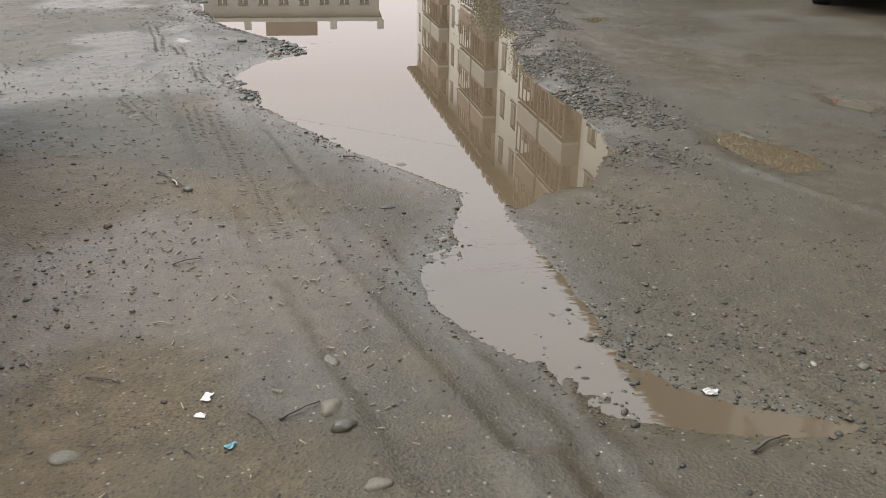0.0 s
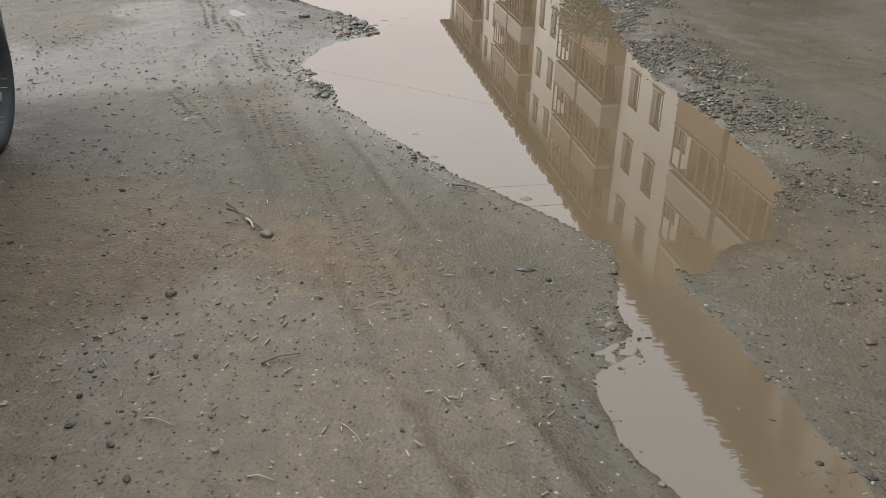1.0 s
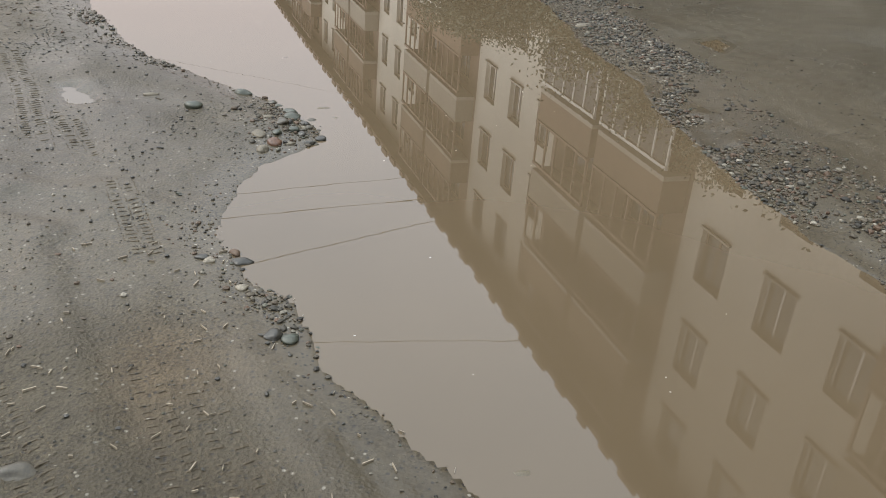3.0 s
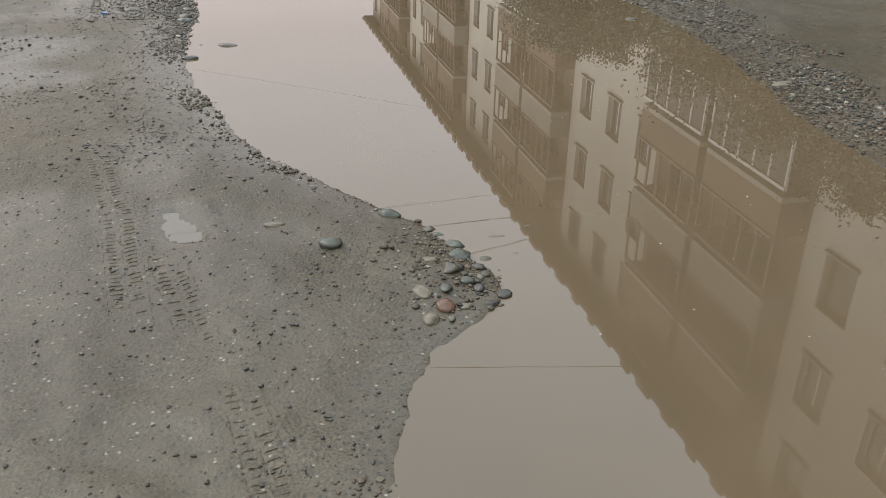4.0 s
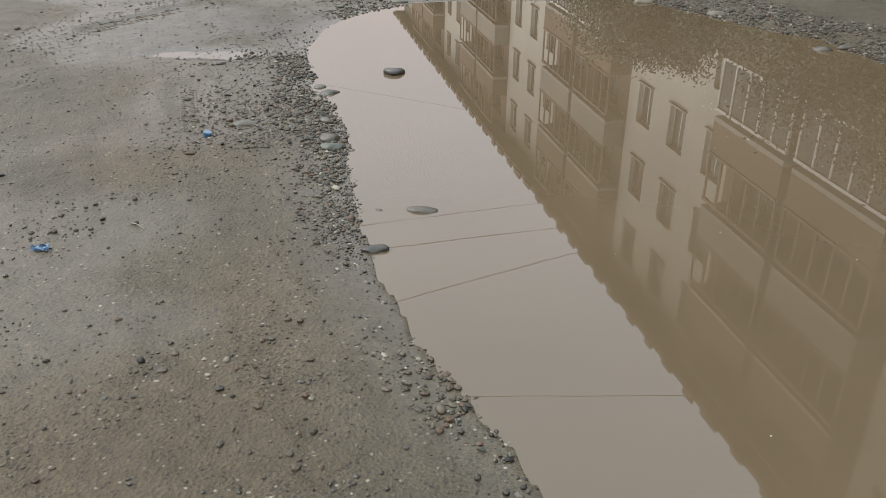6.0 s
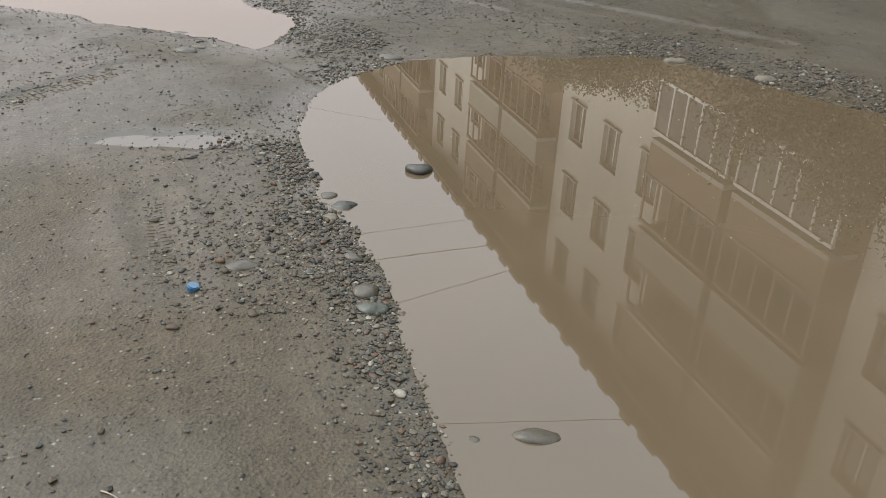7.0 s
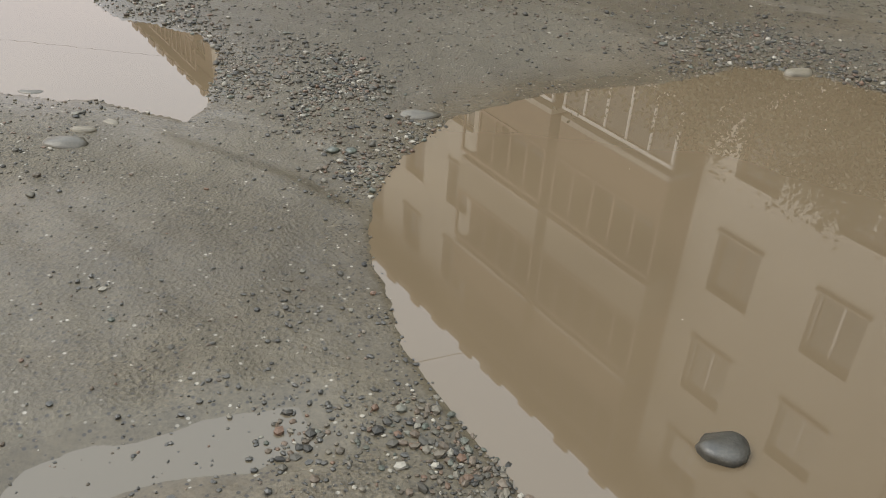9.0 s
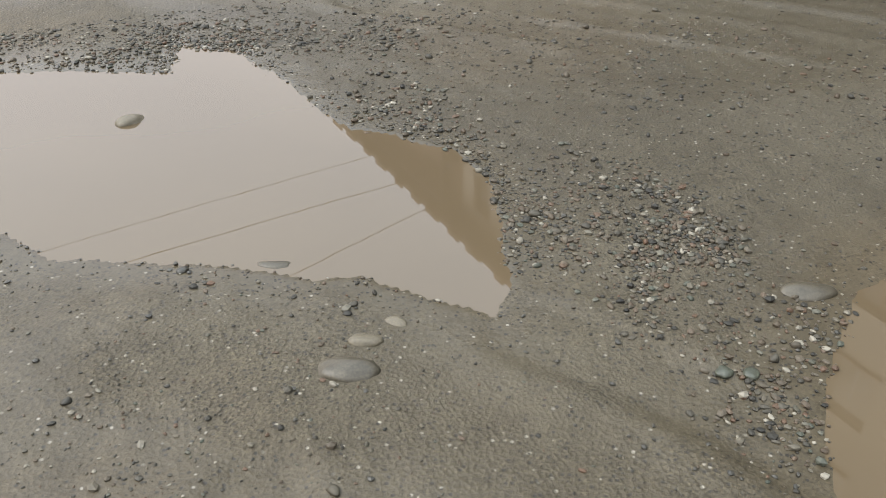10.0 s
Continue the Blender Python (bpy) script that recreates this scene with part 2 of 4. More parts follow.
def box(bm, x0, x1, y0, y1, z0, z1, bevel=0.0):
    got = bmesh.ops.create_cube(bm, size=1.0, matrix=Matrix.LocRotScale(
        ((x0 + x1) / 2, (y0 + y1) / 2, (z0 + z1) / 2), None, (x1 - x0, y1 - y0, z1 - z0)))
    if bevel:
        edges = list({e for v in got["verts"] for e in v.link_edges})
        bmesh.ops.bevel(bm, geom=edges, offset=bevel, segments=2, affect='EDGES', profile=0.6)
    return bm


def boxes(*rows, bevel=0.0):
    bm = bmesh.new()
    for r in rows:
        box(bm, *r, bevel=bevel)
    return bm


# ---- noise on arrays ----
TABLES = {}


def lattice(x, y, seed):
    if seed not in TABLES:
        TABLES[seed] = np.random.RandomState(seed).rand(256, 256)
    r = TABLES[seed]
    xi, yi = np.floor(x).astype(int), np.floor(y).astype(int)
    fx, fy = x - xi, y - yi
    fx, fy = fx * fx * (3 - 2 * fx), fy * fy * (3 - 2 * fy)
    a, b = r[xi % 256, yi % 256], r[(xi + 1) % 256, yi % 256]
    c, d = r[xi % 256, (yi + 1) % 256], r[(xi + 1) % 256, (yi + 1) % 256]
    return (a * (1 - fx) + b * fx) * (1 - fy) + (c * (1 - fx) + d * fx) * fy - 0.5


def fbm(x, y, size, octaves=4, seed=1):
    out, amp = 0, 1.0
    for k in range(octaves):
        out = out + amp * lattice(x / size * 2 ** k + 31.7 * k, y / size * 2 ** k + 17.3 * k, seed + k)
        amp *= 0.5
    return out


def smooth(a, b, v):
    t = np.clip((v - a) / (b - a), 0, 1)
    return t * t * (3 - 2 * t)


# ---- plan of the puddles (shorelines, metres) ----
LONG = [(1.07, 5.03), (0.82, 5.31), (0.64, 5.59), (0.49, 5.79), (0.39, 5.94), (0.28, 6.14), (0.11, 6.43), (-0.04, 6.72), (-0.09, 6.88),
        (-0.14, 7.17), (-0.23, 7.32), (-0.30, 7.55), (-0.30, 7.70), (-0.22, 7.96), (-0.14, 8.17), (-0.02, 8.28), (0.13, 8.44), (0.14, 8.58),
        (0.03, 8.82), (-0.18, 9.15), (-0.39, 9.45), (-0.57, 9.73), (-0.67, 9.94), (-0.70, 10.18), (-0.81, 10.42), (-0.85, 10.58), (-0.90, 10.85),
        (-0.93, 11.02), (-0.95, 11.2), (-0.95, 11.52), (-0.96, 11.86), (-0.94, 12.33), (-0.97, 12.66), (-1.07, 12.93), (-1.05, 13.16), (-1.08, 13.46),
        (-1.05, 13.74), (-0.98, 14.07), (-0.84, 14.32), (-0.71, 14.49), (-0.53, 14.65), (-0.29, 14.81), (0.16, 14.86), (0.6, 14.79), (1.1, 14.82),
        (1.24, 14.76), (1.40, 14.52), (1.59, 14.17), (1.76, 13.84), (1.98, 13.56), (2.07, 12.89), (2.12, 12.3), (2.12, 11.6), (2.11, 10.95),
        (2.0, 10.36), (1.91, 9.9), (1.91, 9.2), (1.78, 8.7), (1.70, 8.05), (1.65, 7.3), (1.70, 6.98), (1.74, 6.5), (1.71, 6.1), (1.69, 5.75), (1.41, 5.29), (1.21, 5.21)]
FAR = [(-3.6, 16.4), (-2.7, 16.3), (-2.20, 15.99), (-2.07, 15.80), (-1.90, 15.71), (-1.62, 15.54), (-1.49, 15.43), (-1.38, 15.39), (-1.26, 15.24),
       (-1.16, 15.09), (-1.06, 15.20), (-0.95, 15.45), (-0.87, 15.71), (-0.88, 15.92), (-1.00, 16.09), (-1.12, 16.21), (-1.18, 16.50), (-1.22, 16.81),
       (-1.28, 17.07), (-1.47, 17.23), (-1.57, 16.97), (-1.76, 17.06), (-2.15, 17.23), (-3.0, 17.45)]
NEAR = [(0.86, 5.22), (0.80, 4.95), (0.71, 4.64), (0.60, 4.46), (0.60, 4.20), (0.70, 3.95), (0.85, 3.74), (0.99, 3.51), (1.21, 3.42), (1.49, 3.36), (1.60, 3.40),
        (1.38, 3.50), (1.27, 3.58), (1.18, 3.67), (1.12, 3.80), (1.08, 4.12), (1.05, 4.45), (1.01, 4.80), (1.01, 5.20)]
OVAL = [(2.33, 6.00), (2.46, 6.03), (2.58, 5.77), (2.65, 5.57), (2.62, 5.40), (2.44, 5.37), (2.33, 5.56), (2.29, 5.80)]
SLIVER = [(3.40, 6.78), (3.49, 6.70), (3.56, 6.53), (3.45, 6.44), (3.36, 6.61)]
DAB = [(2.72, 9.97), (2.89, 10.04), (2.91, 9.88), (2.74, 9.75)]
SMEAR = [(-0.90, 9.15), (-0.84, 9.15), (-0.78, 9.02), (-0.74, 8.91), (-0.86, 8.92)]
TRICKLE = [(-1.97, 13.61), (-1.86, 13.72), (-1.50, 13.72), (-1.33, 13.66), (-1.35, 13.52), (-1.50, 13.50), (-1.75, 13.55)]


def shore(x, y, outline):
    """Signed distance to a closed shoreline, positive on land."""
    p = np.array(outline)
    q = np.roll(p, -1, 0)
    best, inside = np.full(x.shape, 1e9), np.zeros(x.shape, bool)
    for (ax, ay), (bx, by) in zip(p, q):
        dx, dy = bx - ax, by - ay
        t = np.clip(((x - ax) * dx + (y - ay) * dy) / (dx * dx + dy * dy), 0, 1)
        best = np.minimum(best, np.hypot(x - ax - t * dx, y - ay - t * dy))
        cross = (ay > y) != (by > y)
        with np.errstate(divide='ignore', invalid='ignore'):
            inside ^= cross & (x < (bx - ax) * (y - ay) / (by - ay if by != ay else 1e-9) + ax)
    return np.where(inside, -best, best)


def band(x, y, ax, ay, bx, by, width):
    """1 on a straight strip from a to b, falling to 0 at its width."""
    dx, dy = bx - ax, by - ay
    t = np.clip(((x - ax) * dx + (y - ay) * dy) / (dx * dx + dy * dy), 0, 1)
    return 1 - smooth(width * 0.3, width, np.hypot(x - ax - t * dx, y - ay - t * dy))


RUTS = [(-0.62, 7.6, -0.05, 5.3, 0.22, 0.022), (-0.05, 5.3, 0.62, 3.1, 0.15, 0.022), (0.15, 5.3, 0.75, 3.4, 0.09, 0.020), (0.42, 5.3, 0.95, 3.0, 0.08, 0.014), (-0.25, 6.6, 0.2, 5.0, 0.05, 0.012), (-0.1, 6.6, 0.3, 5.1, 0.04, 0.010),
        (-1.10, 9.6, -0.80, 8.2, 0.24, 0.014), (-1.66, 13.0, -1.58, 12.3, 0.14, 0.01), (-2.3, 14.2, -1.8, 14.8, 0.13, 0.016),
        (1.25, 5.1, 1.9, 3.0, 0.2, 0.025), (2.0, 5.6, 3.1, 3.2, 0.16, 0.018), (-0.6, 17.5, 1.2, 15.2, 0.16, 0.02),
        (0.3, 17.5, 2.2, 15.0, 0.16, 0.018), (-1.1, 15.0, -0.75, 14.35, 0.16, 0.022), (-0.9, 7.9, -0.25, 7.55, 0.15, 0.012)]
POND = [(LONG, 0.055, 0.30), (FAR, 0.05, 0.30), (NEAR, 0.016, 0.20), (OVAL, 0.02, 0.15), (SLIVER, 0.015, 0.12), (DAB, 0.015, 0.12),
        (SMEAR, 0.006, 0.08), (TRICKLE, 0.003, 0.12)]


def relief(x, y):
    """Ground height, nearness to water (0 to 1) and earthiness at plan points."""
    far = np.hypot(x, y - 9)
    wob = 0.035 * fbm(x, y, 0.16, 4, 40)
    h = 0.012 + 0.020 * fbm(x, y, 2.2, 3, 3) + 0.012 * fbm(x, y, 0.35, 4, 9) + 0.007 * fbm(x, y, 0.09, 2, 15)
    grain = fbm(x * 3 + 0.8 * y, y * 0.35 - x * 0.1, 0.25, 3, 22)
    h = h + 0.008 * grain * smooth(1.2, 0.3, np.abs(x + 0.1 + 0.24 * (y - 5.6)))
    for ax, ay, bx, by, w, deep in RUTS:
        k = band(x, y, ax, ay, bx, by, w)
        rim = band(x, y, ax, ay, bx, by, w * 1.7) - k
        h = h - deep * k + 0.5 * deep * np.clip(rim, 0, 1)
    # gravel berm beyond the far shore and the stony spit
    berm = band(x, y, 2.0, 6.2, 1.95, 8.6, 0.45) + band(x, y, 1.95, 8.6, 2.55, 11.8, 0.5) + band(x, y, 2.55, 11.8, 1.9, 14.3, 0.5)
    h = h + 0.025 * np.clip(berm, 0, 1)
    h = h + 0.03 * np.exp(-(((x + 0.02) / 0.22) ** 2 + ((y - 8.6) / 0.25) ** 2))
    h = np.maximum(h, 0.004 + 0.004 * fbm(x, y, 0.07, 2, 16))
    wet = np.zeros(x.shape)
    level = h
    for outline, deep, reach in POND:
        d = shore(x, y, outline) + wob
        level = np.where(d > 0, np.where(level > 0, level * smooth(-0.05, reach, d), level), np.minimum(level, -deep * (1 - np.exp(np.minimum(d, 0) / (reach * 0.4)))))
        wet = np.maximum(wet, 1 - smooth(0.0, reach * 1.6, d))
    # gravel bar that breaks the shallow near pool
    bar = band(x, y, 0.78, 4.62, 1.03, 3.65, 0.2)
    level = level + 0.008 * bar * (0.4 + 2.2 * fbm(x, y, 0.03, 2, 51))
    wet = np.maximum(wet, 0.75 * band(x, y, -0.9, 7.9, -0.2, 7.55, 0.35))
    wet = np.maximum(wet, 0.7 * smooth(0.0, 0.3, fbm(x, y, 1.1, 3, 33) + 0.08))
    earth = smooth(-0.05, 0.4, fbm(x, y, 1.3, 4, 60) + 0.4 * smooth(0.4, -0.5, x) * smooth(7.0, 4.5, y))
    earth = np.clip(earth + 0.5 * band(x, y, 0.0, 5.3, 0.5, 3.6, 0.2) * (fbm(x, y, 0.2, 3, 71) > 0), 0, 1) * (1 - 0.6 * wet)
    right = smooth(1.9, 2.7, x)
    wet = np.maximum(wet, 0.75 * right * smooth(-0.25, 0.15, fbm(x, y, 1.6, 3, 37)))
    wet = np.maximum(wet, 0.9 * band(x, y, 1.92, 9.5, 1.88, 8.0, 0.2))
    earth = earth * (1 - 0.7 * right) * (1 - 0.65 * smooth(6.5, 8.5, y))
    level = level * (1 - smooth(40, 90, far)) + 0.02 * smooth(40, 90, far)
    return level, wet, earth


def axis_steps(lo, hi, step, reach):
    mid = list(np.arange(lo, hi + step / 2, step))
    out, s, v = [], step, hi
    while v < hi + reach:
        s *= 1.16
        v += s
        out.append(v)
    low, s, v = [], step, lo
    while v > lo - reach:
        s *= 1.16
        v -= s
        low.append(v)
    return np.array(low[::-1] + mid + out)


gx, gy = axis_steps(-2.9, 3.4, 0.021, 1500), axis_steps(2.7, 17.6, 0.021, 1500)
GX, GY = np.meshgrid(gx, gy)
GZ, WET, EARTH = relief(GX, GY)
ny_, nx_ = GX.shape
idx = np.arange(nx_ * ny_).reshape(ny_, nx_)
quads = np.stack([idx[:-1, :-1], idx[:-1, 1:], idx[1:, 1:], idx[1:, :-1]], -1).reshape(-1, 4)
ground_mesh = from_arrays("ground", np.stack([GX, GY, GZ], -1).reshape(-1, 3), quads, MUD, True)
for key, values in (("wet", WET), ("earth", EARTH)):
    ground_mesh.attributes.new(key, 'FLOAT', 'POINT').data.foreach_set("value", values.astype(np.float32).ravel())
ground = tagged(new("ground", ground_mesh), "rutted grey-brown wet mud yard with tyre marks", "ground", kind="structure")


def height(x, y):
    return relief(np.atleast_1d(np.float64(x)), np.atleast_1d(np.float64(y)))[0]


def pool(x0, x1, y0, y1, mat, label, z=0.0):
    bm = bmesh.new()
    bmesh.ops.create_grid(bm, x_segments=4, y_segments=4, size=0.5,
                          matrix=Matrix.LocRotScale(((x0 + x1) / 2, (y0 + y1) / 2, z), None, (x1 - x0, y1 - y0, 1)))
    return tagged(link_mesh("water", bm, mat), label, "puddle", kind="structure")


pool(-1.25, 2.45, 4.975, 15.05, WATER, "long still puddle of opaque brown muddy water")
pool(-3.9, -0.75, 15.06, 17.6, WATER, "still muddy puddle beyond a gravelly mud bar")
pool(0.45, 1.8, 3.1, 4.975, RILL, "shallow rippled muddy rill with gravel breaking through")
pool(2.1, 2.8, 5.2, 6.2, WATER, "small oval muddy puddle beside wheel ruts", 0.001)
pool(3.2, 3.7, 6.3, 6.95, WATER, "thin sliver of brown puddle in mud", 0.001)
pool(2.6, 3.05, 9.7, 10.2, WATER, "tiny brown puddle in smooth mud", 0.001)
pool(-1.0, -0.65, 8.78, 9.25, FILM, "thin film of water in tyre marks", 0.0005)
pool(-2.8, -1.27, 13.35, 13.8, FILM, "shallow film of water across mud", -0.001)


# ---- apartment house that the water mirrors ----
def window(parent, s0, s1, z0, z1, frame_mat, depth=0.18):
    w = part("window", boxes((depth, depth + 0.06, s0, s0 + 0.07, z0, z1), (depth, depth + 0.06, s1 - 0.07, s1, z0, z1),
                             (depth, depth + 0.06, s0 + 0.07, s1 - 0.07, z0, z0 + 0.08), (depth, depth + 0.06, s0 + 0.07, s1 - 0.07, z1 - 0.08, z1),
                             (depth, depth + 0.05, (s0 + s1) / 2 - 0.035, (s0 + s1) / 2 + 0.035, z0 + 0.08, z1 - 0.08)), frame_mat, parent)
    part("pane", boxes((depth + 0.02, depth + 0.035, s0 + 0.05, s1 - 0.05, z0 + 0.05, z1 - 0.05)), GLASS, w)
    part("sill", boxes((-0.08, depth, s0 - 0.05, s1 + 0.05, z0 - 0.06, z0 - 0.002)), CONCRETE, w)


def pierced_wall(s0, s1, z0, z1, columns, rows):
    """Wall bay with through openings: columns of (from, to) along it, rows of (sill, head)."""
    bm, s = bmesh.new(), s0
    for a, b in columns:
        box(bm, 0, 0.4, s, a, z0, z1)
        z = z0
        for lo, hi in rows:
            box(bm, 0, 0.4, a, b, z, lo)
            z = hi
        box(bm, 0, 0.4, a, b, z, z1)
        s = b
    box(bm, 0, 0.4, s, s1, z0, z1)
    return bm


def balcony(parent, s0, s1, z, glazed, pale=False):
    b = part("balcony", boxes((-0.85, 0, s0, s1, z - 0.16, z), bevel=0.01), CONCRETE, parent)
    part("parapet", boxes((-0.85, -0.77, s0, s1, z, z + 1.0), (-0.77, 0, s0, s0 + 0.08, z, z + 1.0), (-0.77, 0, s1 - 0.08, s1, z, z + 1.0)), DULL if pale else BRICK, b)
    mat = FRAME if glazed else WOODF
    n = 5
    for k in range(n + 1):
        y = s0 + 0.04 + (s1 - s0 - 0.08) * k / n
        part("post", boxes((-0.85, -0.78, y - 0.035, y + 0.035, z + 1.002, z + 2.6)), mat, b)
    part("rail", boxes((-0.87, -0.77, s0, s1, z + 2.602, z + 2.70), (-0.88, -0.76, s0, s1, z + 1.003, z + 1.09)), mat, b)
    if glazed:
        part("pane", boxes((-0.82, -0.805, s0 + 0.05, s1 - 0.05, z + 1.1, z + 2.6)), GLASS, b)


def apartment_house():
    """Plastered stair bays 8 m wide alternate with brick balcony bays, 16.7 m apart; five storeys of 3.05 m over a ground floor."""
    root = tagged(new("apartment_building"), "long pale plastered apartment house with brown brick balcony bays", "building")
    heads = [4.4 + 3.05 * k for k in range(5)]
    rows = [(h - 1.62, h) for h in heads]
    pales = [(17.4 + 16.7 * k, 25.4 + 16.7 * k) for k in range(-2, 5)]
    for s0, s1 in pales:
        cols = [(s0 + c - 0.62, s0 + c + 0.62) for c in (1.0, 3.75, 6.5)]
        part("wall", pierced_wall(s0, s1, 0, 17.3, cols, rows), PLASTER, root, "pale grey plaster")
        for a, b in cols:
            for lo, hi in rows:
                window(root, a, b, lo, hi, FRAME if (round(a) + round(hi)) % 3 else WOODF)
    for c, ((_, s0), (s1, _)) in enumerate(zip(pales[:-1], pales[1:])):
        gap = (s1 - s0) / 2
        cols = [(s0 + gap * (k + 0.5) - 1.1, s0 + gap * (k + 0.5) + 1.1) for k in range(2)]
        part("wall", pierced_wall(s0, s1, 0, 17.3, cols, rows), BRICK, root, "brown brick cladding")
        for k, (a, b) in enumerate(cols):
            for r, (lo, hi) in enumerate(rows):
                window(root, a, b, lo, hi, FRAME if r == 1 else WOODF, 0.25)
                balcony(root, s0 + gap * k + 0.2, s0 + gap * (k + 1) - 0.2, lo - 0.95, r == 1, r == 3)
    part("back_wall", boxes((0.4, 12, -16, 92.2, 0, 17.3)), GREYWALL, root)
    part("roof", boxes((-0.9, 12.5, -16.4, 92.5, 17.3, 17.6), (-0.2, 12.2, -16.0, 92.1, 17.6, 17.75), bevel=0.03), EAVE, root)
    k = random.Random(4)
    for i in range(11):
        y = -3 + 8.6 * i
        part("vent", boxes((-0.86, -0.4, y, y + 0.2 + 0.25 * k.random(), 17.58, 17.84 + 0.14 * k.random()), bevel=0.02), CONCRETE, root)
    for i in range(62):
        y = -12 + 1.7 * i
        part("gutter_bracket", boxes((-1.0, -0.902, y, y + 0.5 + 0.6 * k.random(), 17.36 + 0.1 * k.random(), 17.62 + 0.10 * k.random())), EAVE, root)
    root.matrix_world = pose(14.66, 0, 0, 0, 0, 3.3)
    return root


apartment_house()


def far_house():
    root = tagged(new("apartment_building"), "low grey rendered house with rooftop sheds and vents", "building")
    cols = [(-9.6 + 2.1 * k, -8.5 + 2.1 * k) for k in range(8)]
    rows = [(1.2 + 3.1 * k, 2.9 + 3.1 * k) for k in range(4)]
    part("wall", pierced_wall(-11, 7.2, 0, 13.4, cols, rows), GREYWALL, root)
    for a, b in cols:
        for lo, hi in rows:
            window(root, a, b, lo, hi, FRAME)
    part("back_wall", boxes((0.4, 11, -11, 7.2, 0, 13.4)), GREYWALL, root)
    part("roof", boxes((-0.35, 11.3, -11.3, 7.5, 13.4, 13.8), bevel=0.03), CONCRETE, root)
    part("rooftop_shed", boxes((0.5, 5, -4.8, 0.6, 13.8, 15.4), bevel=0.03), EAVE, root)
    for y in (-7.0, 2.0, 7.0):
        part("vent", boxes((0.3, 0.9, y, y + 0.7, 13.8, 14.75), bevel=0.02), CONCRETE, root)
    root.matrix_world = pose(-1.25, 99, 0, 0, 0, 90) @ Matrix.Diagonal((1, -1, 1, 1))
    return root


far_house()


# ---- trees in front of the apartment house ----
def tree(x, y, top, spread, seed):
    k = random.Random(seed)
    root = tagged(new("tree"), "leafy yard tree with a thin forked trunk", "tree", "yard trees")
    bm = bmesh.new()

    def limb(a, b, r0, r1):
        d = Vector(b) - Vector(a)
        bmesh.ops.create_cone(bm, segments=7, radius1=r0, radius2=r1, depth=d.length,
                              matrix=Matrix.Translation((Vector(a) + Vector(b)) / 2) @ d.to_track_quat("Z", "Y").to_matrix().to_4x4())
    fork = top * 0.4
    limb((0, 0, -0.1), (0.1, 0.05, fork), 0.16, 0.11)
    tips = []
    for i in range(9):
        a = i * 2.4 + k.random()
        r = spread * (0.35 + 0.45 * k.random())
        tip = (r * math.cos(a), r * math.sin(a), fork + (top - fork) * (0.3 + 0.6 * k.random()))
        limb((0.1, 0.05, fork - 0.15), tip, 0.07, 0.02)
        tips.append(tip)
    part("trunk", bm, BARK, root)
    r = np.random.RandomState(seed)
    centre = np.array(tips + [(0, 0, top * 0.85)])[r.randint(0, 10, 60)] + r.normal(0, 0.3 * spread, (60, 3)) * (1, 1, 0.6)
    pts = centre[r.randint(0, 60, 20000)] + r.normal(0, 0.22 * spread ** 0.5, (20000, 3))
    pts[:, 2] = np.minimum(pts[:, 2], top + r.rand(20000) * 0.3)
    u = r.normal(size=(20000, 3))
    v = np.cross(u, r.normal(size=(20000, 3)))
    u, v = (0.05 * w / np.linalg.norm(w, axis=1, keepdims=True) for w in (u, v))
    verts = np.stack([pts - u, pts + 0.5 * v, pts + u, pts - 0.5 * v], 1).reshape(-1, 3)
    crown = new("crown", from_arrays("crown", verts, np.arange(len(verts)).reshape(-1, 4), LEAF))
    crown.parent = root
    root.matrix_world = pose(x, y, 0)
    return root


for i in range(10):
    ty = 16.5 + 3.1 * i
    tree(10.2 - 0.045 * (ty - 20) + 0.5 * math.sin(i * 2.1), ty, 4.5 + 0.8 * math.sin(i * 1.3) + 0.10 * max(0, ty - 26), 1.9, 100 + i)


# ---- overhead cables ----
def cable(ax, ay, az, bx, by, bz, sag, label, thick):
    bm = bmesh.new()
    ring = []
    a, b = Vector((ax, ay, az)), Vector((bx, by, bz))
    for i in range(25):
        t = i / 24
        c = a.lerp(b, t) - Vector((0, 0, sag * 4 * t * (1 - t)))
        ring.append([bm.verts.new(c + Vector((0, thick * math.cos(q), thick * math.sin(q)))) for q in (0.5, 2.6, 4.7)])
    for p, q in zip(ring, ring[1:]):
        for j in range(3):
            bm.faces.new((p[j], p[(j + 1) % 3], q[(j + 1) % 3], q[j]))
    tagged(link_mesh("cable", bm, CABLE), label, "cable", "overhead cables")


for x, y, lean, thick in ((11.1, 45.7, 0.17, 0.016), (11.3, 43.2, 0.41, 0.016), (11.9, 32.1, -0.106, 0.012), (11.0, 48.6, 0.2, 0.010), (10.1, 63.3, -0.65, 0.006)):
    cable(x, y, 17.4, -30, y - lean * (x + 30), 17.3, 0.3, "thin black overhead cable from roof eave across yard", thick)



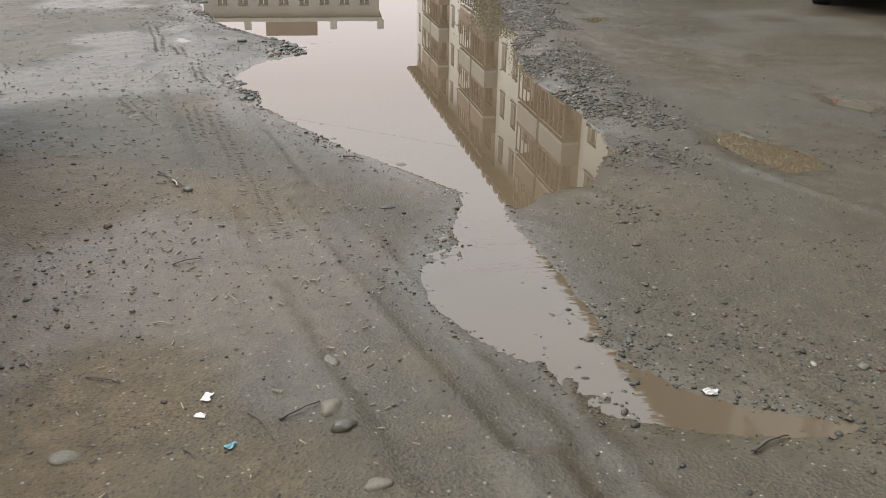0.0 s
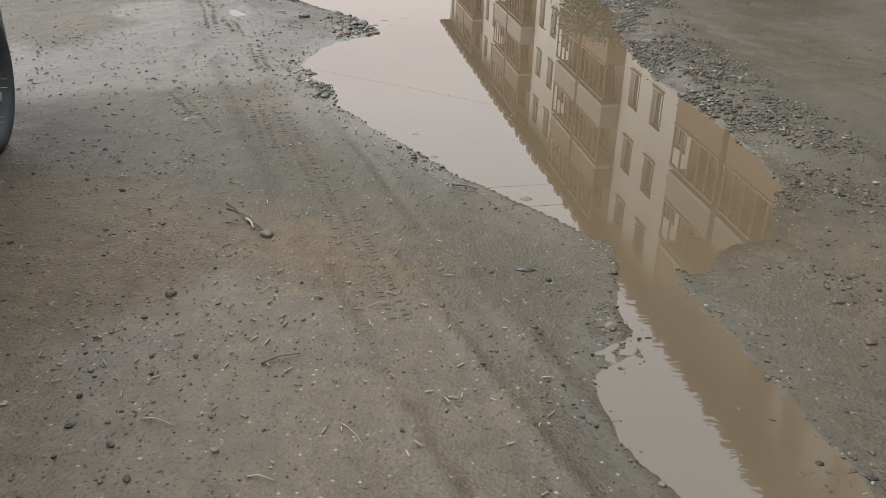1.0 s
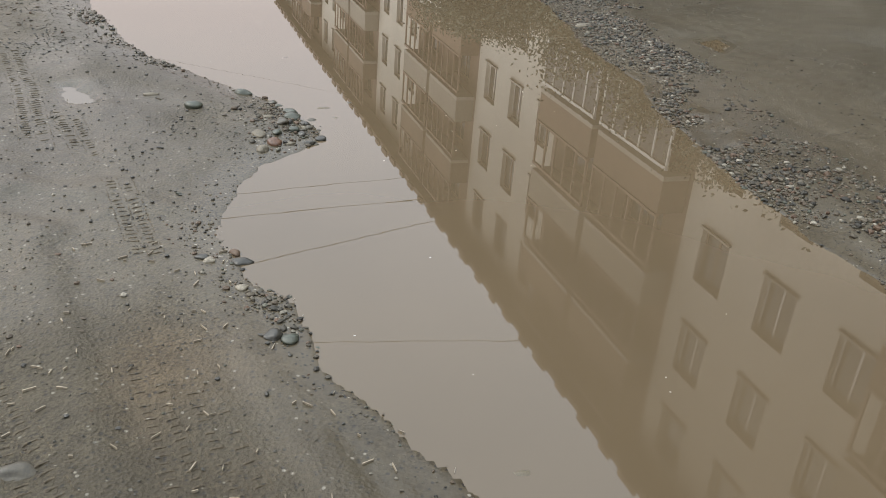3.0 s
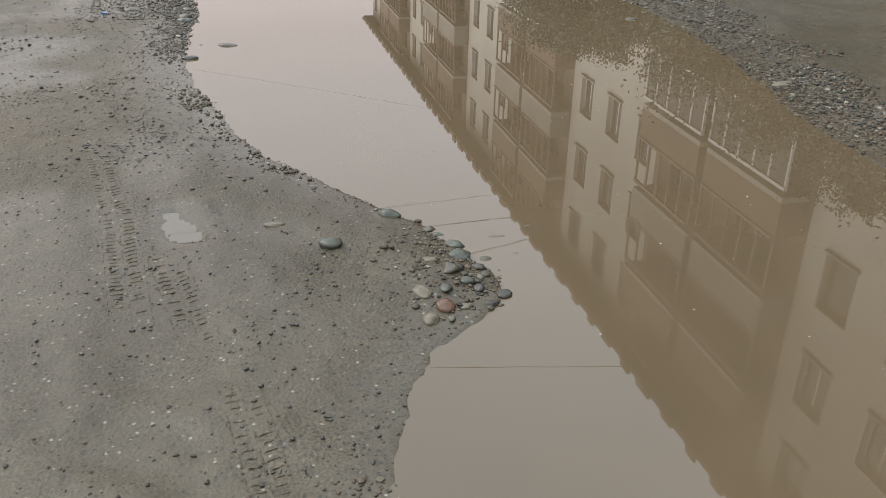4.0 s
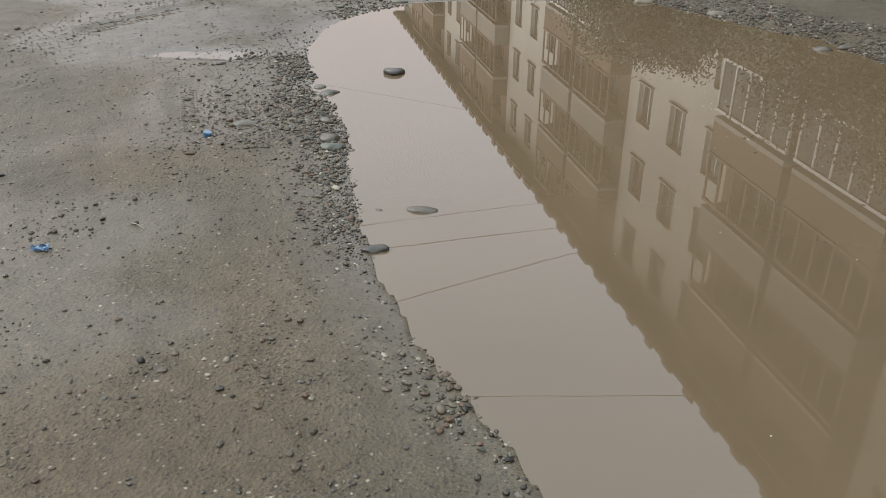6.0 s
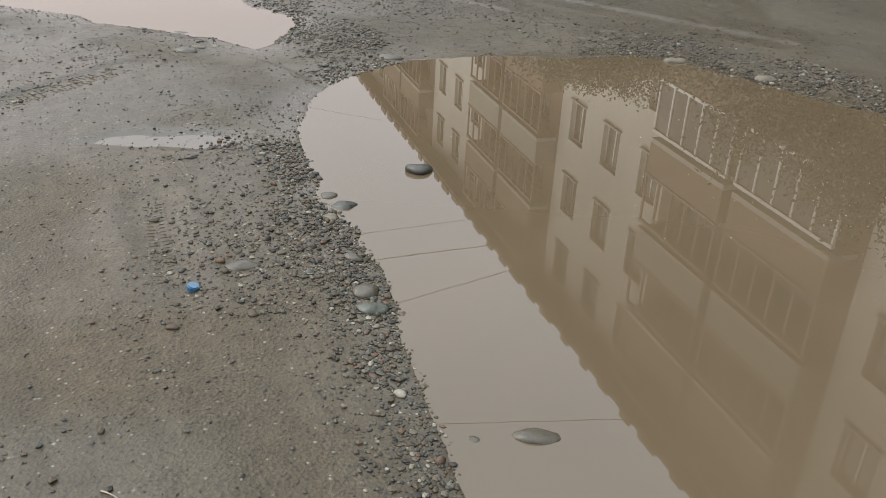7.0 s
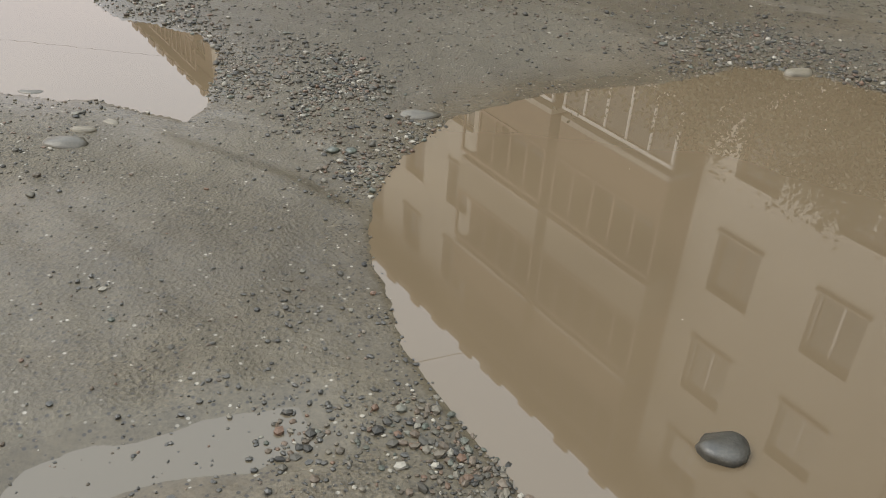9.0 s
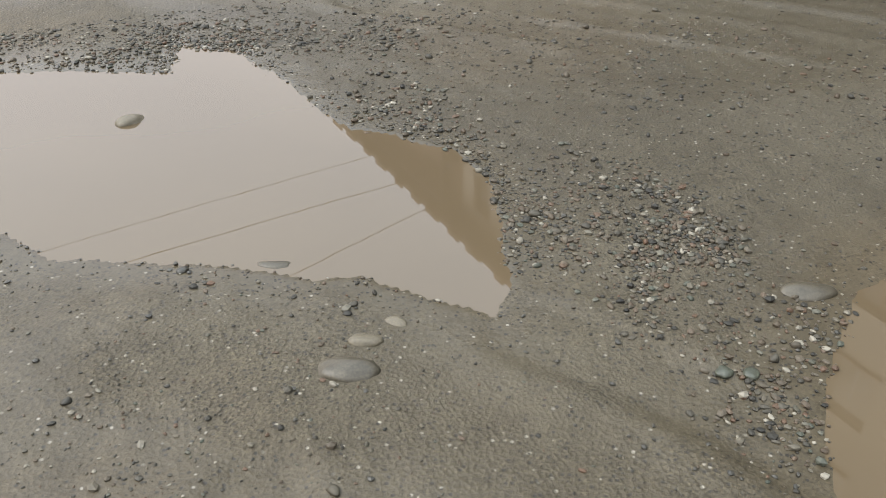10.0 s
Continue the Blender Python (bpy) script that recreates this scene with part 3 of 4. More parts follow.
# ---- parked cars ----
def car(paint, label):
    root = tagged(new("car"), label, "car")
    prof = [(-2.1, 0.42), (-2.12, 0.75), (-2.05, 0.98), (-1.55, 1.06), (-1.0, 1.42), (-0.2, 1.50), (0.55, 1.44), (1.15, 1.02), (1.9, 0.90), (2.12, 0.72), (2.15, 0.42),
            (1.78, 0.30), (1.72, 0.55), (1.40, 0.68), (1.08, 0.55), (1.02, 0.18), (-0.98, 0.18), (-1.04, 0.55), (-1.36, 0.68), (-1.68, 0.55), (-1.74, 0.30)]
    bm = bmesh.new()
    sides = []
    for x, tuck in ((-0.84, 0.13), (0.84, -0.13)):
        sides.append([bm.verts.new((x + (tuck if z > 1.1 else 0), y, z)) for y, z in prof])
        for v in sides[-1]:
            v.co.x *= 1 - 0.22 * max(0, abs(v.co.y) - 1.75) / 0.4
    for i in range(len(prof)):
        j = (i + 1) % len(prof)
        bm.faces.new((sides[0][i], sides[0][j], sides[1][j], sides[1][i]))
    for s in sides:
        bm.faces.new(s)
    bmesh.ops.recalc_face_normals(bm, faces=bm.faces)
    bmesh.ops.bevel(bm, geom=[e for e in bm.edges if abs(e.verts[0].co.x - e.verts[1].co.x) < 0.3 and min(v.co.z for v in e.verts) > 0.6], offset=0.05, segments=2, affect='EDGES')
    part("body", bm, paint, root)
    part("bumper", boxes((-0.68, 0.68, -2.2, -2.0, 0.30, 0.60), bevel=0.04), DARKPL, root, "black plastic rear bumper")
    part("bumper", boxes((-0.66, 0.66, 2.02, 2.22, 0.28, 0.58), bevel=0.04), DARKPL, root, "black plastic front bumper")
    for x in (-1, 1):
        part("window", boxes((x * 0.775 - 0.02, x * 0.775 + 0.02, -1.0, -0.25, 1.1, 1.38), (x * 0.775 - 0.02, x * 0.775 + 0.02, -0.17, 0.6, 1.1, 1.36), bevel=0.015), GLASS, root)
        part("headlight", boxes((x * 0.52 - 0.16, x * 0.52 + 0.16, 2.03, 2.14, 0.68, 0.84), bevel=0.03), LAMPW, root)
        part("tail_light", boxes((x * 0.55 - 0.12, x * 0.55 + 0.12, -2.13, -2.05, 0.72, 0.95), bevel=0.03), LAMPR, root)
        part("door_handle", boxes((x * 0.86 - 0.015, x * 0.86 + 0.015, -0.5, -0.32, 0.93, 0.97), bevel=0.008), paint, root)
        part("mirror", boxes((x * 0.95 - 0.09, x * 0.95 + 0.09, 0.62, 0.74, 1.0, 1.14), bevel=0.03), paint, root)
        for y in (-1.36, 1.40):
            turn = pose(x * 0.76, y, 0.315, 0, 90, 0)
            bm = bmesh.new()
            for i in range(40):
                a = 2 * math.pi * i / 40
                for rad, w in ((0.225, 0.085), (0.265, 0.10), (0.300, 0.092), (0.315, 0.07), (0.315, -0.07), (0.300, -0.092), (0.265, -0.10), (0.225, -0.085)):
                    bm.verts.new((rad * math.cos(a), rad * math.sin(a), w))
            bm.verts.ensure_lookup_table()
            for i in range(40):
                for j in range(8):
                    bm.faces.new([bm.verts[v] for v in (i * 8 + j, i * 8 + (j + 1) % 8, (i + 1) % 40 * 8 + (j + 1) % 8, (i + 1) % 40 * 8 + j)])
            bmesh.ops.recalc_face_normals(bm, faces=bm.faces)
            bm.transform(turn)
            wheel = part("wheel", bm, TYRE, root, "dusty black tyre", True)
            bm = bmesh.new()
            bmesh.ops.create_cone(bm, cap_ends=False, segments=32, radius1=0.226, radius2=0.226, depth=0.17)
            bmesh.ops.create_cone(bm, cap_ends=True, segments=16, radius1=0.06, radius2=0.05, depth=0.13)
            for i in range(7):
                got = bmesh.ops.create_cube(bm, size=1.0, matrix=pose(0, 0, x * 0.05, 0, 0, 360 / 7 * i) @ pose(0.13, 0, 0) @ Matrix.Diagonal((0.2, 0.04, 0.025, 1)))
            bm.transform(turn)
            part("rim", bm, ALLOY, wheel, "silver spoked rim")
            bm = bmesh.new()
            bmesh.ops.create_cone(bm, cap_ends=True, segments=24, radius1=0.20, radius2=0.20, depth=0.02, matrix=pose(0, 0, -x * 0.02))
            bm.transform(turn)
            part("brake_disc", bm, DARKPL, wheel)
    return root


car(SILVERP, "silver parked car with dusty tyres on mud").matrix_world = pose(-2.2, 4.76, 0.0, 0, 0, 4)
car(DARKP, "dark parked car standing on bare mud").matrix_world = pose(6.95, 11.7, 0.0, 0, 0, -31)


# ---- single stones, sticks and litter ----
def stone(x, y, long, wide, turn, tone, sink=0.42, name="stone"):
    k = random.Random(round(x * 1000 + y * 77))
    bm = bmesh.new()
    bmesh.ops.create_icosphere(bm, subdivisions=3, radius=1.0)
    off = Vector((k.random() * 50, k.random() * 50, k.random() * 50))
    long, wide = 0.9 * long, 0.95 * wide
    tall = 0.62 * wide + 0.08 * long
    for v in bm.verts:
        c = v.co.copy()
        f = 1 + 0.38 * noise.noise(c * 0.9 + off) + 0.12 * noise.noise(c * 2.2 + off) + 0.03 * noise.noise(c * 6 + off)
        v.co = Vector((c.x * long / 2 * f, c.y * wide / 2 * f, c.z * tall / 2 * f * (0.8 if c.z > 0 else 1)))
    ob = link_mesh(name, bm, STONE[tone], True)
    words = {"green": "smooth green-grey river cobble", "dark": "dark wet river cobble", "grey": "smooth grey river cobble",
             "tan": "mud-coated tan cobble sunk in mud", "red": "wet red-brown river pebble", "pale": "pale quartz pebble"}
    ground_z = float(height(x, y)[0])
    where = "standing in muddy water" if ground_z < -0.002 else "pressed into wet mud"
    tagged(ob, f"{words[tone]} {where}", "stone", "loose cobbles")
    ob.matrix_world = pose(x, y, max(ground_z, -0.012) + tall * (0.5 - (0.6 if ground_z > 0 and (tone == "tan" or long > 0.09) else sink)), 0, 0, turn)
    return ob


SPIT = [(-0.35, 8.76, .085, .07, 10, "green"), (-0.13, 9.03, .085, .05, 150, "green"), (0.05, 8.68, .085, .06, 160, "green"),
        (0.05, 8.77, .07, .05, 150, "green"), (0.13, 8.66, .075, .05, 170, "grey"), (0.13, 8.43, .055, .045, 10, "dark"),
        (-0.11, 8.44, .09, .05, 120, "tan"), (-0.06, 8.365, .06, .06, 30, "red"), (-0.11, 8.31, .065, .06, 20, "tan"),
        (0.03, 8.49, .055, .04, 160, "green"), (-0.01, 8.55, .065, .055, 40, "grey"), (0.33, 8.88, .06, .04, 0, "green"),
        (0.195, 8.82, .085, .035, 0, "tan"), (0.23, 8.69, .05, .04, 20, "tan")]
SPIT_EDGE = [(0.13, 9.63, .085, .03, 0, "dark"), (0.08, 8.38, .05, .03, 20, "dark"), (0.18, 8.56, .05, .03, 10, "red"), (0.01, 8.86, .05, .03, 150, "green"),
             (-0.52, 8.95, .075, .035, 0, "tan"), (-0.01, 8.90, .05, .04, 160, "grey"), (0.10, 8.55, .045, .03, 60, "grey"), (0.06, 8.46, .05, .035, 100, "dark"),
             (-0.04, 8.45, .05, .04, 60, "green"), (0.0, 8.37, .05, .035, 0, "tan"), (0.09, 8.60, .05, .035, 140, "dark"), (-0.06, 8.62, .055, .04, 20, "tan")]
LEFT_BANK = [(-0.93, 11.205, .10, .055, 5, "dark"), (-0.735, 11.485, .14, .07, 170, "grey"), (-0.885, 11.504, .055, .045, 0, "grey"), (-0.64, 13.17, .125, .10, 160, "dark", 0.30),
             (-0.99, 12.87, .115, .08, 170, "dark"), (-1.03, 12.97, .085, .065, 10, "grey"), (-1.02, 12.45, .07, .05, 140, "grey"), (-1.02, 12.22, .095, .07, 20, "grey"),
             (-1.02, 12.12, .095, .06, 170, "green"), (-1.37, 12.43, .13, .07, 0, "grey"), (-1.52, 13.38, .055, .04, 20, "dark"), (-1.05, 12.78, .07, .045, 150, "tan")]
FAR_END = [(-0.41, 14.86, .16, .08, 170, "grey"), (1.64, 14.256, .15, .09, 165, "tan"), (1.29, 14.68, .15, .085, 0, "tan"), (1.88, 13.36, .16, .09, 165, "grey"),
           (2.05, 13.37, .15, .08, 10, "grey"), (-1.77, 16.58, .12, .09, 0, "tan"), (-1.57, 15.53, .11, .05, 150, "grey"), (-1.55, 15.05, .17, .075, 150, "grey"),
           (-1.48, 15.13, .085, .055, 150, "tan"), (-1.38, 15.17, .07, .04, 140, "tan"), (-1.79, 15.59, .035, .03, 0, "dark"), (-1.81, 16.31, .03, .03, 0, "grey"),
           (-0.81, 14.70, .045, .04, 0, "green"), (-0.76, 14.67, .04, .035, 0, "green"), (2.11, 10.34, .14, .06, 170, "tan"), (1.9, 11.95, .1, .07, 0, "grey")]
START = [(0.28, 3.85, .065, .055, 100, "tan"), (0.28, 3.59, .09, .07, 60, "tan"), (0.31, 3.50, .07, .05, 10, "grey"), (0.38, 3.27, .075, .05, 10, "tan"),
         (-0.38, 4.88, .035, .03, 0, "tan"), (0.52, 5.07, .06, .03, 160, "dark"), (0.26, 6.41, .07, .04, 170, "tan"), (0.50, 6.0, .07, .035, 150, "green"),
         (0.32, 6.12, .06, .05, 140, "tan"), (0.63, 5.66, .07, .055, 0, "tan"), (-0.25, 7.43, .075, .045, 170, "dark"), (-0.19, 7.33, .05, .035, 20, "green"),
         (0.94, 5.84, .06, .035, 160, "green"), (-0.22, 7.33, .045, .03, 0, "dark")]
START_BANK = [(-0.34, 7.44, .04, .03, 0, "pale"), (-0.26, 7.27, .04, .03, 0, "pale"), (-0.20, 7.01, .055, .05, 30, "dark"), (-0.16, 6.99, .05, .045, 0, "green"),
              (-0.75, 6.59, .12, .06, 0, "grey"), (-0.31, 5.35, .06, .04, 120, "grey"), (-0.34, 3.45, .09, .06, 0, "tan"), (-0.36, 7.46, .05, .03, 0, "dark")]
for row in SPIT + SPIT_EDGE + LEFT_BANK + FAR_END + START + START_BANK:
    stone(*row)


def stick(x0, y0, x1, y1, thick, mat, label, bend=0.03, name="twig"):
    thick *= 0.6
    k = random.Random(round(1000 * (x0 + y1)))
    bm = bmesh.new()
    rings, n = [], 9
    side = Vector((-(y1 - y0), x1 - x0, 0))
    for i in range(n):
        t = i / (n - 1)
        x, y = x0 + (x1 - x0) * t, y0 + (y1 - y0) * t
        o = side * bend * math.sin(math.pi * t) * (1 + 0.5 * k.random()) + side * 0.025 * (k.random() - 0.5)
        c = Vector((x + o.x, y + o.y, float(height(x, y)[0]) + thick * 0.6 + 0.006 * math.sin(3.1 * t)))
        r = thick * (1 - 0.5 * t) * (0.85 + 0.3 * k.random()) / 2
        d = side.normalized()
        rings.append([bm.verts.new(c + d * r * math.cos(q) + Vector((0, 0, r * math.sin(q)))) for q in (0.3, 1.4, 2.5, 3.6, 4.7, 5.7)])
    for p, q in zip(rings, rings[1:]):
        for j in range(6):
            bm.faces.new((p[j], p[(j + 1) % 6], q[(j + 1) % 6], q[j]))
    bm.faces.new(rings[0]), bm.faces.new(rings[-1])
    return tagged(link_mesh(name, bm, mat, True), label, "twig", "scattered twigs")


for row in [(0.15, 3.56, 0.25, 3.62, .014), (0.07, 3.60, 0.14, 3.48, .008), (-0.07, 3.46, -0.04, 3.42, .009), (-0.38, 3.83, -0.28, 3.78, .009),
            (-0.26, 4.57, -0.16, 4.61, .010), (-0.47, 5.58, -0.31, 5.36, .010), (-0.46, 5.46, -0.33, 5.38, .006), (0.36, 5.78, 0.45, 5.73, .016),
            (1.28, 3.31, 1.40, 3.37, .018), (-0.48, 5.63, -0.40, 5.47, .010)]:
    stick(*row, TWIG, "short dark damp twig lying on mud")
for row in [(-0.62, 4.0, -0.55, 3.93, .006), (-0.25, 4.13, -0.19, 4.11, .008), (-0.52, 4.35, -0.44, 4.32, .005), (-0.39, 5.47, -0.36, 5.40, .022), (0.02, 4.85, 0.08, 4.88, .006),
            (-0.05, 4.3, 0.0, 4.22, .005), (-1.71, 11.46, -1.66, 11.41, .008), (-0.3, 4.95, -0.24, 4.99, .005)]:
    stick(*row, STRAW, "pale dry straw fragment on mud")


def scrap(name, x, y, size, mat, label, category, crumple=0.5, seed=1):
    """A thin crumpled piece of litter with an uneven outline."""
    k = random.Random(seed)
    bm = bmesh.new()
    bmesh.ops.create_grid(bm, x_segments=7, y_segments=7, size=size / 2)
    off = Vector((seed * 3.7, seed * 1.9, 0))
    for v in bm.verts:
        n = noise.noise(v.co * (2.2 / size) + off)
        v.co.x *= 1 + 0.5 * noise.noise(v.co * (1.5 / size) - off)
        v.co.y *= 0.6 + 0.5 * n
        v.co.z = size * crumple * abs(n) + 0.002
    bmesh.ops.solidify(bm, geom=bm.faces[:], thickness=0.0012)
    ob = tagged(link_mesh(name, bm, mat), label, category)
    ob.matrix_world = pose(x, y, float(height(x, y)[0]) + 0.002, 0, 0, k.random() * 360)


scrap("paper_scrap", 1.29, 3.58, 0.04, PAPER, "crumpled white paper scrap lying on mud", "litter", 0.6, 2)
scrap("plastic_scrap", 0.04, 3.46, 0.028, CYAN, "torn pale blue plastic scrap in mud", "litter", 0.3, 5)
scrap("paper_scrap", -0.04, 3.68, 0.035, PAPER, "smeared white paper shred on mud", "litter", 0.2, 8)
scrap("paper_scrap", -0.05, 3.60, 0.028, PAPER, "small white paper shred on mud", "litter", 0.2, 9)
scrap("plastic_scrap", -1.96, 11.31, 0.05, BLUE, "dull blue plastic scrap beside mud clod", "litter", 0.5, 12)


def bottle_cap(x, y):
    bm = bmesh.new()
    bmesh.ops.create_cone(bm, cap_ends=True, segments=24, radius1=0.019, radius2=0.018, depth=0.018)
    bmesh.ops.bevel(bm, geom=[e for e in bm.edges if e.verts[0].co.z > 0 and e.verts[1].co.z > 0], offset=0.003, segments=2, affect='EDGES')
    ob = tagged(link_mesh("bottle_cap", bm, BLUE), "blue plastic bottle cap lying on mud", "bottle cap")
    ob.matrix_world = pose(x, y, float(height(x, y)[0]) + 0.011, 8, 12, 0)


bottle_cap(-1.52, 12.31)


# ---- tyre prints: pressed ridges of mud ----
def tyre_print(ax, ay, bx, by, width, label, pitch=0.026, lift=0.55):
    """A ladder of thin tread ridges between two edge lines, broken and uneven."""
    d = Vector((bx - ax, by - ay, 0))
    n = int(d.length / pitch)
    d.normalize()
    side = Vector((-d.y, d.x, 0))
    k = random.Random(round(ax * 99 + by * 7))
    across = math.degrees(math.atan2(side.y, side.x))
    bm = bmesh.new()

    def ridge(x, y, turn, long, wide, tall):
        m = pose(x, y, float(height(x, y)[0]), 0, 0, turn)
        for v in bmesh.ops.create_cube(bm, size=1.0, matrix=m @ Matrix.Diagonal((long, wide * lift ** 0.5, tall * lift, 1)))["verts"]:
            if v.co.z > m.translation.z:
                v.co.xy = m.translation.xy.lerp(v.co.xy, 0.5)

    for i in range(n):
        fade = math.sin(math.pi * (i + 0.5) / n) ** 0.4
        x, y = ax + d.x * pitch * i, ay + d.y * pitch * i
        for lane in (-1, 1):
            if k.random() < 0.88 * fade:
                o = lane * width * 0.26
                ridge(x + side.x * o + d.x * 0.008 * lane, y + side.y * o + d.y * 0.008 * lane, across + 7 * lane + 5 * (k.random() - 0.5),
                      width * 0.46 * (0.7 + 0.4 * k.random()), 0.011 + 0.004 * k.random(), 0.006 + 0.002 * k.random())
        for o in (-0.52, 0.0, 0.52):
            if k.random() < 0.7 * fade:
                ridge(x + side.x * o * width, y + side.y * o * width, across + 90 + 4 * (k.random() - 0.5), pitch * 1.1, 0.007, 0.005)
    ob = tagged(link_mesh("tyre_print", bm, MUD), label, "tyre print", kind="stuff")
    for key, value in (("wet", 0.35), ("earth", 0.3)):
        ob.data.attributes.new(key, 'FLOAT', 'POINT').data.foreach_set("value", [value] * len(ob.data.vertices))


tyre_print(-0.52, 6.95, -0.33, 6.05, 0.085, "faint tyre tread pressed in mud")
tyre_print(-0.38, 6.80, -0.04, 5.30, 0.09, "clear tyre tread pressed in mud")
tyre_print(-0.05, 5.55, 0.12, 4.75, 0.08, "worn tyre tread pressed in mud")
tyre_print(-0.95, 7.15, -0.62, 6.35, 0.10, "faint tyre tread beside an older rut")
tyre_print(-0.62, 8.05, -0.50, 7.45, 0.09, "short tyre tread in wet mud")
tyre_print(-1.06, 9.25, -0.90, 8.35, 0.11, "worn tyre tread in wet mud")
tyre_print(-0.86, 8.82, -0.72, 8.28, 0.10, "smeared tyre tread in wet mud")
tyre_print(-1.20, 9.75, -1.05, 9.15, 0.10, "faint smeared tyre tread in mud")
tyre_print(-1.66, 12.95, -1.59, 12.30, 0.08, "narrow tyre tread pressed in mud", 0.026)
tyre_print(-2.30, 14.22, -1.84, 14.74, 0.13, "deep tyre tread pressed in mud", 0.035, 1.0)


# ---- gravel ----
def pebble_kinds(count, subdiv, seed):
    out = []
    for i in range(count):
        bm = bmesh.new()
        bmesh.ops.create_icosphere(bm, subdivisions=subdiv, radius=1.0)
        off = Vector((seed + i * 5.1, i * 2.3, seed * 1.7))
        for v in bm.verts:
            v.co *= 1 + 0.45 * noise.noise(v.co * 1.1 + off)
        bm.verts.index_update()
        out.append((np.array([v.co[:] for v in bm.verts]), np.array([[v.index for v in f.verts] for f in bm.faces])))
        bm.free()
    return out


def gravel_density(x, y):
    d_long, d_far = shore(x, y, LONG), shore(x, y, FAR)
    patch = smooth(-0.05, 0.3, fbm(x, y, 0.5, 3, 81))
    berm = smooth(0.48, 0.1, np.abs(d_long - 0.2)) * (x > 1.25) * smooth(5.4, 6.0, y)
    berm = np.clip(berm + 0.4 * band(x, y, 1.9, 6.2, 1.5, 4.6, 0.5) + 0.25 * band(x, y, 1.5, 4.6, 2.0, 3.2, 0.4), 0, 1)
    bank = smooth(0.38, 0.05, np.abs(d_long - 0.12)) * smooth(11.0, 12.0, y) * smooth(14.0, 13.4, y) * (x < 0)
    apron = smooth(0.8, 0.05, np.abs(d_long - 0.2) + 0.25 * fbm(x, y, 0.6, 3, 84)) * smooth(11.5, 12.2, y) * smooth(13.75, 13.3, y) * (x < -0.7)
    spit = np.exp(-(((x - 0.02) / 0.20) ** 2 + ((y - 8.6) / 0.30) ** 2))
    lip = smooth(0.14, 0.02, np.abs(d_long - 0.04)) * (x < 1.0)
    neck = 0.6 * band(x, y, -0.8, 15.5, -0.5, 14.65, 0.4) + 0.5 * band(x, y, -0.5, 16.8, 1.5, 14.9, 0.8) + 0.5 * band(x, y, -1.3, 17.3, -2.4, 17.6, 0.5)
    bar = band(x, y, 0.80, 4.75, 1.05, 3.5, 0.20)
    near = band(x, y, 1.3, 3.9, 1.75, 3.3, 0.4)
    dry = 0.05 + 0.12 * patch + 0.10 * smooth(0.0, -0.8, x) * smooth(6, 4, y) + 0.20 * smooth(-0.7, -1.0, x) * smooth(8.5, 11.0, y) * (0.25 + patch)
    w = dry + 0.38 * apron * (0.2 + 1.1 * patch) + 1.4 * berm * (0.12 + 1.2 * patch + 0.45 * smooth(8.6, 9.8, y)) + 0.7 * bank * (0.12 + 1.25 * patch) + 1.2 * spit + 0.35 * lip * (0.3 + patch) + 1.4 * np.clip(neck, 0, 1) * (0.6 + patch) + 0.4 * bar + 0.25 * (shore(x, y, NEAR) < 0.05) + 0.25 * near
    return np.clip(w, 0, 1.4) * ((d_long > -0.03) & (d_far > -0.03))


def gravel(name, label, count, small, large, subdiv, seed, power, zone=(-2.8, 3.6, 2.9, 17.7), thick=gravel_density, mat=GRAVEL, rise=0.35):
    r = np.random.RandomState(seed)
    xs, ys = [], []
    have = 0
    while have < count:
        x, y = r.uniform(zone[0], zone[1], 60000), r.uniform(zone[2], zone[3], 60000)
        ok = r.rand(60000) * 1.4 < thick(x, y) ** power
        xs.append(x[ok]), ys.append(y[ok])
        have += int(ok.sum())
    x, y = np.concatenate(xs)[:count], np.concatenate(ys)[:count]
    z = relief(x, y)[0]
    size = small * (large / small) ** (r.rand(count) ** 2.2)
    verts, faces, base = [], [], 0
    kinds = pebble_kinds(6, subdiv, seed)
    pick = r.randint(0, 6, count)
    for k, (v, f) in enumerate(kinds):
        sel = np.where(pick == k)[0]
        a = r.rand(len(sel)) * 6.283
        sx, sy, sz = (size[sel] / 2 * q for q in (r.uniform(0.8, 1.25, len(sel)), r.uniform(0.6, 1.0, len(sel)), r.uniform(0.35, 0.7, len(sel))))
        px = v[None, :, 0] * sx[:, None]
        py = v[None, :, 1] * sy[:, None]
        p = np.stack([px * np.cos(a)[:, None] - py * np.sin(a)[:, None] + x[sel, None],
                      px * np.sin(a)[:, None] + py * np.cos(a)[:, None] + y[sel, None],
                      v[None, :, 2] * sz[:, None] + (z[sel] + sz * rise)[:, None]], -1)
        verts.append(p.reshape(-1, 3))
        faces.append((f[None] + (np.arange(len(sel)) * len(v))[:, None, None]).reshape(-1, 3) + base)
        base += len(sel) * len(v)
    ob = new(name, from_arrays(name, np.concatenate(verts), np.concatenate(faces), mat, subdiv > 1))
    return tagged(ob, label, "gravel", kind="stuff")


